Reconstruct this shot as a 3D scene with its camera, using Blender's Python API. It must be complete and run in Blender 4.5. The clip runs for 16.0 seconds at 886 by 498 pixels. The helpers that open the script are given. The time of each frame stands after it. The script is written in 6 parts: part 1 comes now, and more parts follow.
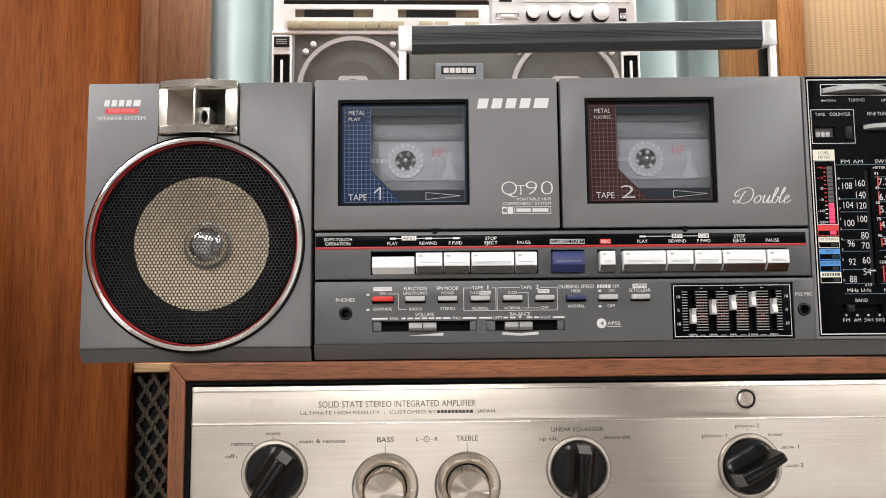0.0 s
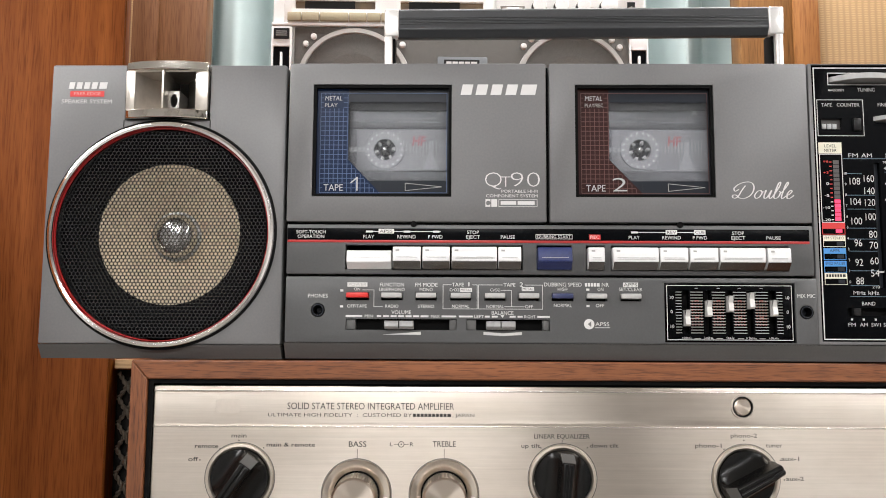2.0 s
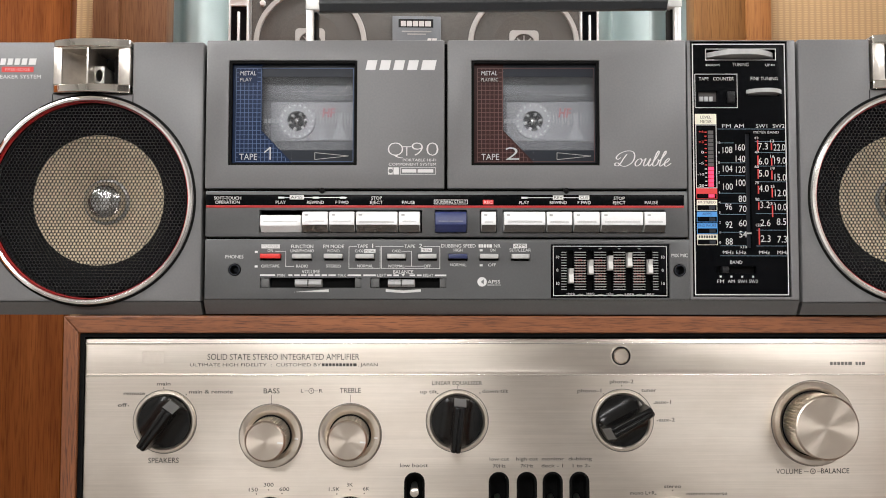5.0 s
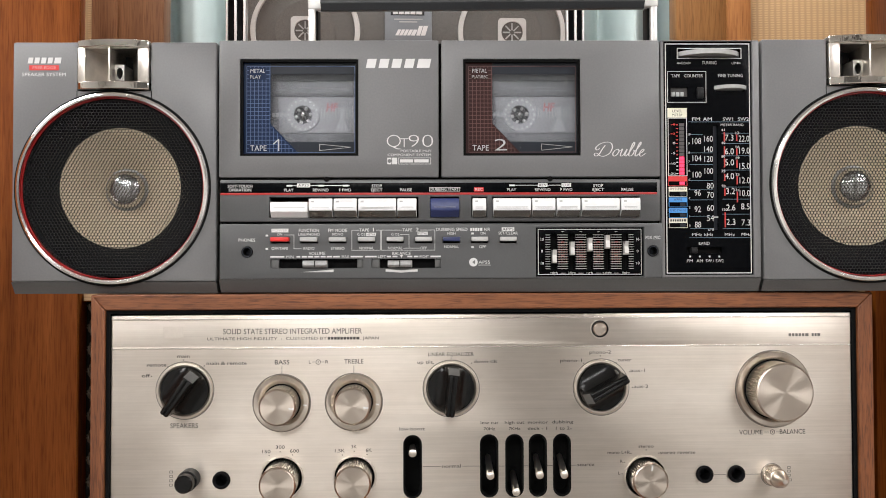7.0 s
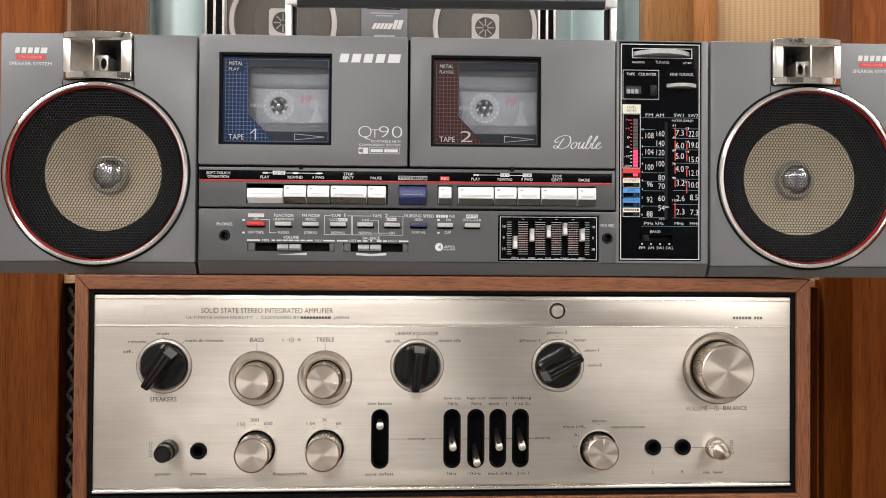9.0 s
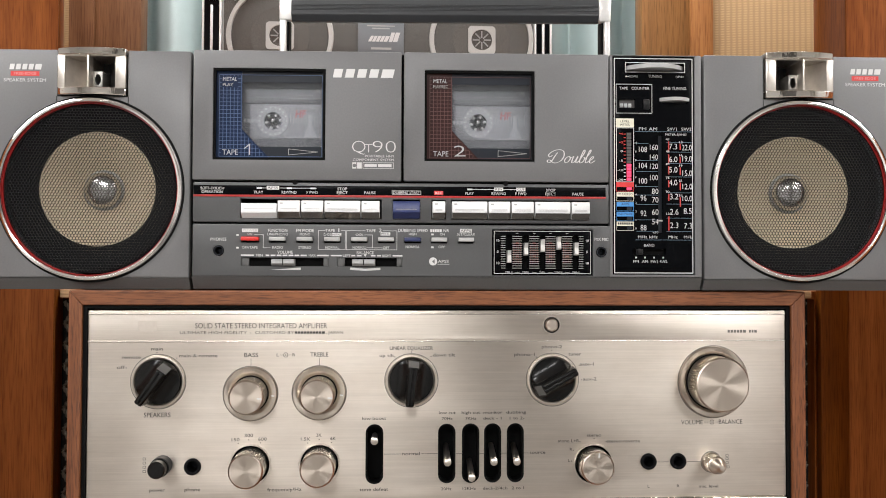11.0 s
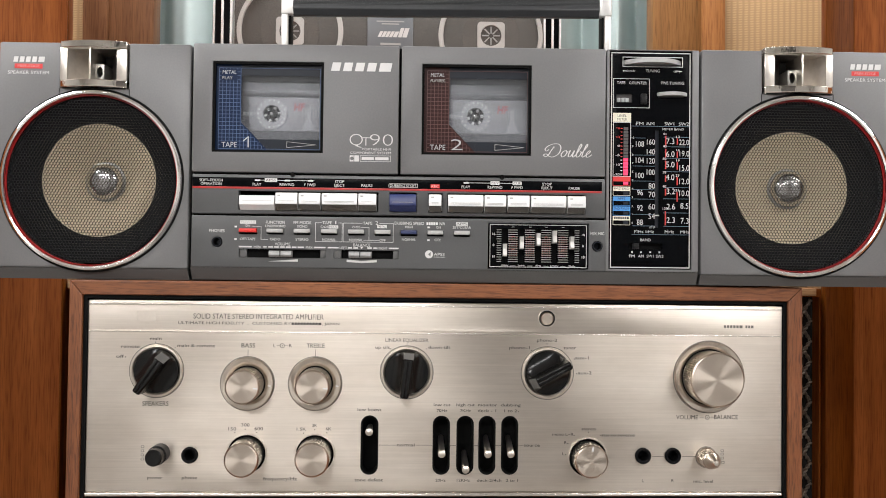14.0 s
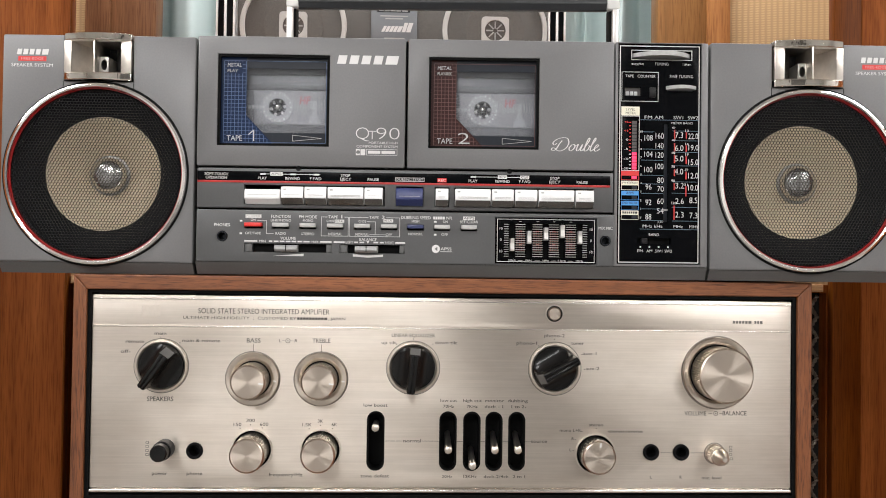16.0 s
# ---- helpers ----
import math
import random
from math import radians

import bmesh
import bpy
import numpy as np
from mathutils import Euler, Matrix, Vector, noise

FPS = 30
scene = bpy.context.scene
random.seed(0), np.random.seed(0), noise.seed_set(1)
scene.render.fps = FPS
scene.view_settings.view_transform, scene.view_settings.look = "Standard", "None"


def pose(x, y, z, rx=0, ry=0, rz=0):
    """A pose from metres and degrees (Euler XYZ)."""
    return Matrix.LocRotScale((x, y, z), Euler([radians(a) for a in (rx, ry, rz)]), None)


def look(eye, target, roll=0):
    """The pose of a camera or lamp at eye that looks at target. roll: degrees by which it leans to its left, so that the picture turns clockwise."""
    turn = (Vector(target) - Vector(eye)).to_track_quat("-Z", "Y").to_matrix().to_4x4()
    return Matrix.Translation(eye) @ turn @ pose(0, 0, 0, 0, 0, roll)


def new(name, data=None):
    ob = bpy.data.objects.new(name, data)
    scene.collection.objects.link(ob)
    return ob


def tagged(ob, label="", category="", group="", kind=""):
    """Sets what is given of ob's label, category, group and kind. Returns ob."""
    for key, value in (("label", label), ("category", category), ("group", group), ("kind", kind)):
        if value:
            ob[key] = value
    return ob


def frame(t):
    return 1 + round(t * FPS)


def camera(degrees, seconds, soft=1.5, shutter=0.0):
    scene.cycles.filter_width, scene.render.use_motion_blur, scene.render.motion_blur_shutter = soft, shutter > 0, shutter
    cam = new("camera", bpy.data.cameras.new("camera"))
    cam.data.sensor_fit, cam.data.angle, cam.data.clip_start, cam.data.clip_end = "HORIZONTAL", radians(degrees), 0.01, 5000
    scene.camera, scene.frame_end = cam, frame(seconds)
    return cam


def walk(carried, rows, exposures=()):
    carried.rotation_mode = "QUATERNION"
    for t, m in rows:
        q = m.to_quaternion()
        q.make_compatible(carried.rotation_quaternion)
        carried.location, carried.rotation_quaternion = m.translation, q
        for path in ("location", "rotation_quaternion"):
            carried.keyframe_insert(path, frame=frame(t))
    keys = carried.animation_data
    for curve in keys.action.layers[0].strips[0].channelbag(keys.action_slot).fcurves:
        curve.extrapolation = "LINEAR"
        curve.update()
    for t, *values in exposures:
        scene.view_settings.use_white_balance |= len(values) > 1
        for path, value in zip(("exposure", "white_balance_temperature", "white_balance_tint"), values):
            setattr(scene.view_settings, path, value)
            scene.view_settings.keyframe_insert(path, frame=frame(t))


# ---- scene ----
cam = camera(55.3, 16.0, soft=1.0)
PATH = [
    (0, (-0.1097, -0.4568, 0.1670), (-0.0391, 1.5302, 0.3840), -0.54),
    (0.5, (-0.1054, -0.4575, 0.1678), (-0.0654, 1.5291, 0.3959), -0.12),
    (1, (-0.1030, -0.4471, 0.1671), (-0.0784, 1.5393, 0.3986), 0.02),
    (1.5, (-0.1002, -0.4380, 0.1658), (-0.0731, 1.5489, 0.3926), 0.08),
    (2, (-0.0905, -0.4313, 0.1665), (-0.0549, 1.5564, 0.3850), 0.32),
    (2.5, (-0.0797, -0.4242, 0.1673), (-0.0420, 1.5648, 0.3733), 0.52),
    (3, (-0.0663, -0.4263, 0.1689), (-0.0303, 1.5648, 0.3539), 0.42),
    (3.5, (-0.0555, -0.4372, 0.1699), (-0.0174, 1.5558, 0.3325), 0.24),
    (4, (-0.0464, -0.4481, 0.1689), (-0.0012, 1.5465, 0.3086), 0.24),
    (6.5, (-0.0423, -0.5080, 0.1744), (0.0262, 1.4901, 0.2298), -0.24),
    (7, (-0.0479, -0.5172, 0.1716), (0.0321, 1.4806, 0.2193), -0.15),
    (7.5, (-0.0512, -0.5275, 0.1688), (0.0415, 1.4699, 0.2099), -0.08),
    (8, (-0.0463, -0.5382, 0.1678), (0.0686, 1.4583, 0.1941), -0.07),
    (10.5, (-0.0405, -0.5518, 0.1653), (0.0998, 1.4428, 0.2085), 0.58),
    (11, (-0.0386, -0.5493, 0.1697), (0.0935, 1.4456, 0.2216), 0.20),
    (11.5, (-0.0359, -0.5481, 0.1675), (0.0828, 1.4473, 0.2322), -0.04),
    (12, (-0.0326, -0.5450, 0.1673), (0.0771, 1.4510, 0.2303), -0.08),
    (12.5, (-0.0271, -0.5449, 0.1690), (0.0759, 1.4516, 0.2279), -0.16),
    (13, (-0.0221, -0.5528, 0.1701), (0.0732, 1.4441, 0.2261), -0.15),
    (13.5, (-0.0202, -0.5548, 0.1690), (0.0730, 1.4424, 0.2221), 0.05),
    (14, (-0.0246, -0.5530, 0.1670), (0.0654, 1.4444, 0.2120), 0.67),
    (14.5, (-0.0340, -0.5544, 0.1666), (0.0515, 1.4433, 0.2099), 1.26),
    (15, (-0.0388, -0.5506, 0.1638), (0.0510, 1.4469, 0.2065), 1.45),
    (15.5, (-0.0334, -0.5498, 0.1636), (0.0534, 1.4479, 0.2039), 1.19),
    (16, (-0.0282, -0.5485, 0.1655), (0.0597, 1.4492, 0.2033), 0.74),
]
walk(cam, [(t, look(eye, target, roll)) for t, eye, target, roll in PATH])

# ---- world and light ----
world = bpy.data.worlds.new("world")
scene.world = world
world.use_nodes = True
world.node_tree.nodes["Background"].inputs[0].default_value = (0.9, 0.95, 1.0, 1)
world.node_tree.nodes["Background"].inputs[1].default_value = 0.05


def area_lamp(name, x, y, z, sx, sy, watts, colour=(1.0, 0.985, 0.975)):
    """A fluorescent ceiling panel's light, facing down."""
    data = bpy.data.lights.new(name, "AREA")
    data.shape, data.size, data.size_y, data.energy, data.color = "RECTANGLE", sx, sy, watts, colour
    ob = new(name, data)
    ob.location = (x, y, z)
    return ob


LIGHTS = [(-1.3, -0.75, 22), (1.3, -0.75, 17), (-0.56, -2.0, 38), (1.45, -2.0, 23), (0.0, 0.55, 16)]
CEILING = 1.15
for lx, ly, watts in LIGHTS:
    area_lamp("ceiling_light_lamp", lx, ly, CEILING - 0.035, 1.15 if ly < 0.4 else 1.6, 0.28, watts)


# ---- materials ----
def mat(name, colour, rough=0.5, metal=0.0, **more):
    m = bpy.data.materials.new(name)
    m.use_nodes = True
    b = m.node_tree.nodes["Principled BSDF"]
    b.inputs["Base Color"].default_value = (*colour, 1)
    b.inputs["Roughness"].default_value = rough
    b.inputs["Metallic"].default_value = metal
    for k, v in more.items():
        b.inputs[k.replace("_", " ")].default_value = v
    return m


def link(m, a, b):
    m.node_tree.links.new(a, b)


def node(m, kind, **values):
    n = m.node_tree.nodes.new(kind)
    for k, v in values.items():
        if k in n.inputs:
            n.inputs[k].default_value = v
    return n


def coords(m, scale=(1, 1, 1), rot=(0, 0, 0), offset=(0, 0, 0)):
    tc = node(m, "ShaderNodeTexCoord")
    mp = node(m, "ShaderNodeMapping")
    mp.inputs["Scale"].default_value, mp.inputs["Rotation"].default_value = scale, rot
    mp.inputs["Location"].default_value = offset
    link(m, tc.outputs["Object"], mp.inputs["Vector"])
    return mp.outputs["Vector"]


def ramp(m, fac, stops):
    r = node(m, "ShaderNodeValToRGB")
    e = r.color_ramp.elements
    while len(e) < len(stops):
        e.new(0.5)
    for k, (p, c) in zip(e, stops):
        k.position, k.color = p, (*c, 1)
    link(m, fac, r.inputs["Fac"])
    return r.outputs["Color"]


def noise_tex(m, vec, scale, detail=4.0, rough=0.55):
    n = node(m, "ShaderNodeTexNoise", Scale=scale, Detail=detail, Roughness=rough)
    link(m, vec, n.inputs["Vector"])
    return n.outputs["Fac"]


def bump(m, fac, strength, distance=0.0003):
    b = node(m, "ShaderNodeBump", Strength=strength, Distance=distance)
    link(m, fac, b.inputs["Height"])
    link(m, b.outputs["Normal"], m.node_tree.nodes["Principled BSDF"].inputs["Normal"])


def shader(m):
    return m.node_tree.nodes["Principled BSDF"]


def mixed(m, fac, a, b):
    x = node(m, "ShaderNodeMix")
    x.data_type = "RGBA"
    x.blend_type = "MULTIPLY"
    x.inputs[0].default_value = fac
    link(m, a, x.inputs[6])
    link(m, b, x.inputs[7])
    return x.outputs[2]


def plastic(name, colour, rough=0.42, speck=0.1, grain=900):
    """Moulded plastic with a fine texture, faint dust and uneven sheen."""
    m = mat(name, colour, rough)
    v = coords(m)
    fine, broad = noise_tex(m, v, grain, 2), noise_tex(m, v, 14, 5)
    lo, hi = [c * (1 - speck) for c in colour], [c * (1 + speck) for c in colour]
    c1 = ramp(m, fine, [(0.35, lo), (0.65, hi)])
    c2 = ramp(m, broad, [(0.3, (0.9, 0.9, 0.9)), (0.7, (1, 1, 1))])
    link(m, mixed(m, 1.0, c1, c2), shader(m).inputs["Base Color"])
    link(m, ramp(m, broad, [(0.3, (rough - 0.06,) * 3), (0.7, (rough + 0.1,) * 3)]), shader(m).inputs["Roughness"])
    bump(m, fine, 0.25, 0.0001)
    return m


def wood(name, dark, mid, light, scale=1.0, axis="Z", rough=0.4, gloss=0.0, pore=(0.58, 0.5, 0.44), length=0.035):
    """Veneer: long fibres, pores and broad figure along one axis."""
    m = mat(name, mid, rough)
    long = {"X": (0.06, 1, 1), "Z": (1, 1, 0.06)}[axis]
    thin = {"X": (length, 1, 1), "Z": (1, 1, length)}[axis]
    v1, v2 = coords(m, [s * scale for s in long]), coords(m, [s * scale for s in thin])
    figure = noise_tex(m, v1, 75, 6, 0.65)
    pores = noise_tex(m, v2, 900, 2, 0.6)
    broad = noise_tex(m, v1, 11, 3, 0.5)
    c1 = ramp(m, figure, [(0.16, dark), (0.5, mid), (0.86, light)])
    c2 = ramp(m, pores, [(0.34, pore), (0.52, (1, 1, 1))])
    c3 = ramp(m, broad, [(0.35, (0.72, 0.66, 0.6)), (0.62, (1, 1, 1))])
    link(m, mixed(m, 0.85, mixed(m, 0.85, c1, c2), c3), shader(m).inputs["Base Color"])
    bump(m, pores, 0.25, 0.00015)
    shader(m).inputs["Coat Weight"].default_value = gloss
    shader(m).inputs["Coat Roughness"].default_value = 0.3
    return m


def brushed(name, colour, rough=0.3, axis="X"):
    """Metal brushed along x: streaks in gloss and tone."""
    m = mat(name, colour, rough, 1.0)
    s = (0.012, 1, 1) if axis == "X" else (1, 1, 0.012)
    v = coords(m, s)
    v2 = coords(m, (0.05, 1, 1))
    blotch = noise_tex(m, coords(m, (0.5, 1, 1)), 28, 5, 0.6)
    streak, patch = noise_tex(m, v, 850, 4, 0.75), noise_tex(m, v2, 600, 5, 0.75)
    lo, hi = [c * 0.91 for c in colour], [min(1, c * 1.06) for c in colour]
    c1 = ramp(m, streak, [(0.3, lo), (0.7, hi)])
    c2 = ramp(m, patch, [(0.34, (0.965, 0.96, 0.955)), (0.6, (1, 1, 1))])
    c3 = ramp(m, blotch, [(0.34, (0.9, 0.885, 0.87)), (0.6, (1, 1, 1))])
    link(m, mixed(m, 1.0, mixed(m, 1.0, c1, c2), c3), shader(m).inputs["Base Color"])
    link(m, ramp(m, streak, [(0.3, (rough - 0.02,) * 3), (0.7, (rough + 0.05,) * 3)]), shader(m).inputs["Roughness"])
    bump(m, streak, 0.1, 0.00004)
    shader(m).inputs["Anisotropic"].default_value = 0.8
    grain = node(m, "ShaderNodeCombineXYZ", Z=1.0)
    link(m, grain.outputs[0], shader(m).inputs["Tangent"])
    return m


def spun(name, colour, rough=0.24):
    """Lathe-turned metal face with rays of light round the axis."""
    m = mat(name, colour, rough, 1.0)
    tg = node(m, "ShaderNodeTangent")
    tg.direction_type, tg.axis = "RADIAL", "Y"
    link(m, tg.outputs["Tangent"], shader(m).inputs["Tangent"])
    shader(m).inputs["Anisotropic"].default_value = 0.92
    return m


GREY = plastic("charcoal_plastic", (0.146, 0.1455, 0.147), 0.38, 0.04)
# charcoal copy for the fascias, their downward-facing shade put into the colour
GREY_SHADED = plastic("charcoal_shaded_fascia", (0.077, 0.078, 0.08), 0.36, 0.04)
# darker charcoal: the shade on the back-sloping chamfers is in this colour
GREY_LOW = plastic("charcoal_plastic_darker", (0.1, 0.1, 0.099), 0.42, 0.04)
# near-black: stands for shade in gaps and slots, also for black plastic parts
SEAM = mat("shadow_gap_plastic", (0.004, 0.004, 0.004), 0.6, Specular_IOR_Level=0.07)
BLACK = plastic("black_plastic", (0.01, 0.01, 0.011), 0.35, 0.2)
shader(BLACK).inputs["Specular IOR Level"].default_value = 0.22
GRIPBLACK = plastic("slate_black_grip", (0.034, 0.036, 0.039), 0.4, 0.1)
GLOSSBLACK = mat("glossy_black_acrylic", (0.002, 0.0023, 0.003), 0.25, Specular_IOR_Level=0.05)
LIPCHROME = mat("rippled_chrome", (0.86, 0.83, 0.78), 0.06, 1.0)
bump(LIPCHROME, noise_tex(LIPCHROME, coords(LIPCHROME, (1, 1, 0.3)), 160, 3), 0.5, 0.0006)
DULLCHROME = mat("satin_chrome", (0.5, 0.49, 0.47), 0.25, 1.0)
HORNCHROME = plastic("tarnished_chrome", (0.76, 0.71, 0.65), 0.3, 0.06, 200)
shader(HORNCHROME).inputs["Metallic"].default_value = 1.0
FLAREMETAL = plastic("satin_flare_metal", (0.85, 0.8, 0.74), 0.42, 0.05, 200)
shader(FLAREMETAL).inputs["Metallic"].default_value = 0.8
KEYWHITE = plastic("silver_white_plastic", (0.78, 0.78, 0.785), 0.2, 0.02)
KEYCHROME = mat("key_chrome", (0.2, 0.195, 0.19), 0.12, 1.0)
RINGCHROME = mat("bright_ring_chrome", (0.95, 0.93, 0.91), 0.12, 1.0)
KEYBLUE = plastic("blue_plastic", (0.022, 0.033, 0.12), 0.3, 0.08)
BTNRED = plastic("red_plastic", (0.62, 0.03, 0.025), 0.35, 0.05)
BTNGREY = plastic("light_grey_plastic", (0.44, 0.44, 0.43), 0.35, 0.04)
SLIDEGREY = plastic("mid_grey_plastic", (0.27, 0.27, 0.27), 0.3, 0.04)
BTNBLUE = plastic("dark_blue_plastic", (0.03, 0.04, 0.11), 0.35, 0.05)
PRINT = mat("white_ink", (0.61, 0.605, 0.6), 0.5)
PRINTSOFT = mat("faded_white_ink", (0.42, 0.43, 0.44), 0.5)
PRINTDIM = mat("grey_ink", (0.36, 0.36, 0.35), 0.5)
PRINTPINK = mat("faded_pink_ink", (0.62, 0.3, 0.29), 0.5)
HFRED = mat("faded_red_ink", (0.25, 0.085, 0.085), 0.5)
PRINTRED = mat("red_ink", (0.55, 0.035, 0.03), 0.5)
PRINTBLUE = mat("blue_ink", (0.06, 0.105, 0.22), 0.5)
PRINTLINE = mat("steel_blue_ink", (0.13, 0.2, 0.27), 0.5)
PRINTBROWN = mat("brown_ink", (0.1, 0.042, 0.037), 0.5)
EQRED = mat("scale_red_ink", (0.34, 0.1, 0.09), 0.5)
PRINTBLACK = mat("black_ink", (0.025, 0.022, 0.02), 0.6)
CREAM = mat("cream_label", (0.7, 0.67, 0.55), 0.5)
LABELRED = mat("red_label", (0.6, 0.03, 0.03), 0.45)
LABELBLUE = mat("blue_label", (0.06, 0.26, 0.62), 0.45)
NAVY = mat("navy_window_print", (0.006, 0.016, 0.05), 0.3, Specular_IOR_Level=0.15)
MAROON = mat("maroon_window_print", (0.034, 0.013, 0.012), 0.3, Specular_IOR_Level=0.15)
SMOKE = mat("smoked_window_print", (0.021, 0.024, 0.031), 0.3, Specular_IOR_Level=0.15)
WELL = mat("cassette_well", (0.05, 0.05, 0.053), 0.6)
SHELL = plastic("grey_cassette_shell", (0.082, 0.083, 0.088), 0.35, 0.05)
SHELLDARK = plastic("dark_cassette_shell", (0.062, 0.062, 0.066), 0.35, 0.05)
SHELLPALE = plastic("pale_cassette_label", (0.165, 0.165, 0.17), 0.4, 0.05)
TAPEPALE = mat("pale_tape_print_gloss", (0.23, 0.23, 0.235), 0.4)
MARKDARK = mat("faded_ink_and_gap_shade", (0.13, 0.12, 0.11), 0.6)
ARMSILVER = plastic("polished_silver_arm", (0.8, 0.79, 0.77), 0.22, 0.02, 300)
shader(ARMSILVER).inputs["Metallic"].default_value = 0.35
HUBWHITE = mat("white_hub", (0.2, 0.2, 0.205), 0.4)
GLASS = mat("clear_window", (0.8, 0.82, 0.85), 0.03, 0.0, Transmission_Weight=0.97, IOR=1.1)
CONE = plastic("beige_paper_cone", (0.82, 0.69, 0.5), 0.8, 0.1, 500)
SURROUND = mat("black_rubber", (0.004, 0.004, 0.0045), 0.7, Specular_IOR_Level=0.08)
GRILLE = mat("black_perforated_steel", (0.013, 0.013, 0.014), 0.17, 0.0, Specular_IOR_Level=0.5)
REDRING = mat("red_trim", (0.34, 0.012, 0.012), 0.35)
LED = mat("lit_red_segment", (0.9, 0.04, 0.12), 0.4, 0.0, Emission_Color=(1, 0.05, 0.14, 1), Emission_Strength=0.6)
LEDOFF = mat("unlit_segment", (0.07, 0.063, 0.063), 0.4)
PANEL = brushed("brushed_champagne_aluminium", (0.698, 0.638, 0.572), 0.32)
PANELEDGE = mat("polished_aluminium_edge", (0.85, 0.81, 0.76), 0.2, 1.0)
KNOB = spun("spun_aluminium", (0.55, 0.485, 0.42), 0.33)
RINGMETAL = spun("satin_aluminium_ring", (0.44, 0.39, 0.335), 0.34)
SELRING = mat("satin_selector_ring", (0.6, 0.54, 0.47), 0.34, 1.0)
THROAT = mat("dull_throat_metal", (0.38, 0.37, 0.35), 0.4, 1.0)
WHEEL = plastic("silver_thumb_wheel", (0.4, 0.4, 0.4), 0.3, 0.06, 400)
DUSTCAP = mat("polished_dust_cap", (0.66, 0.655, 0.65), 0.2, 1.0)
bump(DUSTCAP, noise_tex(DUSTCAP, coords(DUSTCAP), 70, 1), 0.5, 0.003)
KNOBSIDE = mat("knurled_aluminium", (0.66, 0.61, 0.55), 0.3, 1.0)
KNOBBLACK = mat("glossy_black_bakelite", (0.003, 0.003, 0.003), 0.25, 0.0, Specular_IOR_Level=0.28)
RESIDUE = plastic("sticker_residue", (0.66, 0.6, 0.535), 0.46, 0.03, 300)
shader(RESIDUE).inputs["Metallic"].default_value = 0.85
ENDSHEEN = mat("grey_end_sheen", (0.09, 0.09, 0.088), 0.35)
WALNUT_X = wood("walnut_veneer_rail", (0.11, 0.036, 0.012), (0.22, 0.077, 0.027), (0.33, 0.122, 0.047), 2.0, "X", 0.45, 0.0, (0.34, 0.24, 0.19), 0.055)
WALNUT_Z = wood("walnut_veneer_stile", (0.11, 0.036, 0.012), (0.22, 0.077, 0.027), (0.33, 0.122, 0.047), 2.0, "Z", 0.45, 0.0, (0.34, 0.24, 0.19), 0.055)
SAPELE = wood("dark_sapele_veneer", (0.145, 0.036, 0.008), (0.275, 0.082, 0.018), (0.4, 0.14, 0.034), 1.0, "Z", 0.42)
SAPELE_DARK = wood("dark_sapele_stile", (0.075, 0.018, 0.003), (0.145, 0.04, 0.005), (0.21, 0.066, 0.009), 1.0, "Z", 0.42)
shader(SAPELE_DARK).inputs["Specular IOR Level"].default_value = 0.06
shader(SAPELE).inputs["Specular IOR Level"].default_value = 0.06
TEAK = wood("warm_teak_edge", (0.215, 0.086, 0.024), (0.3, 0.132, 0.042), (0.37, 0.178, 0.063), 0.8, "Z", 0.45)
BOARD = wood("brown_walnut_board", (0.13, 0.06, 0.018), (0.215, 0.104, 0.033), (0.29, 0.148, 0.05), 0.8, "Z", 0.45)
# left speaker's darker walnut: the shade it stands in is in the colour
WALNUT_SHADED = wood("shaded_walnut_board", (0.1, 0.042, 0.018), (0.155, 0.07, 0.03), (0.21, 0.1, 0.045), 0.8, "Z", 0.5)
for m_ in (TEAK, BOARD, WALNUT_SHADED):
    shader(m_).inputs["Specular IOR Level"].default_value = 0.2
OAK = wood("pale_oak_edge", (0.42, 0.27, 0.14), (0.55, 0.37, 0.2), (0.62, 0.44, 0.26), 1.0, "X", 0.5)
HIFI_WHITE = plastic("silver_white_panel", (0.88, 0.88, 0.87), 0.35, 0.03)
GOLD = plastic("champagne_keys", (0.42, 0.37, 0.25), 0.4, 0.05)
MESHGREY = plastic("grey_speaker_mesh", (0.088, 0.082, 0.074), 0.55, 0.35, 1400)
RINGGREY = plastic("pale_grey_ring", (0.5, 0.49, 0.47), 0.4, 0.05)
BADGE = plastic("slate_badge", (0.16, 0.175, 0.19), 0.4, 0.05)
CURTAIN = plastic("pale_aqua_curtain", (0.5, 0.585, 0.58), 0.8, 0.05, 700)
PLASTER = plastic("white_plaster", (0.72, 0.71, 0.69), 0.8, 0.03, 200)
FLOORING = plastic("grey_vinyl_floor", (0.24, 0.22, 0.2), 0.5, 0.06, 120)
LAMPGLOW = mat("lit_diffuser", (0.9, 0.9, 0.9), 0.5, 0.0, Emission_Color=(1, 0.985, 0.975, 1), Emission_Strength=8.0)
LAMPFRAME = mat("white_enamel", (0.8, 0.8, 0.8), 0.4)
IRON = mat("dark_bronze_lattice", (0.17, 0.145, 0.115), 0.4, 0.5)
# only for the added wall section that the amplifier's panel reflects
REFLECTED_DARK = plastic("reflected_dark_wall", (0.2, 0.195, 0.19), 0.9, 0.1)
CLOTHBLACK = plastic("black_grille_cloth", (0.012, 0.011, 0.01), 0.9, 0.3)


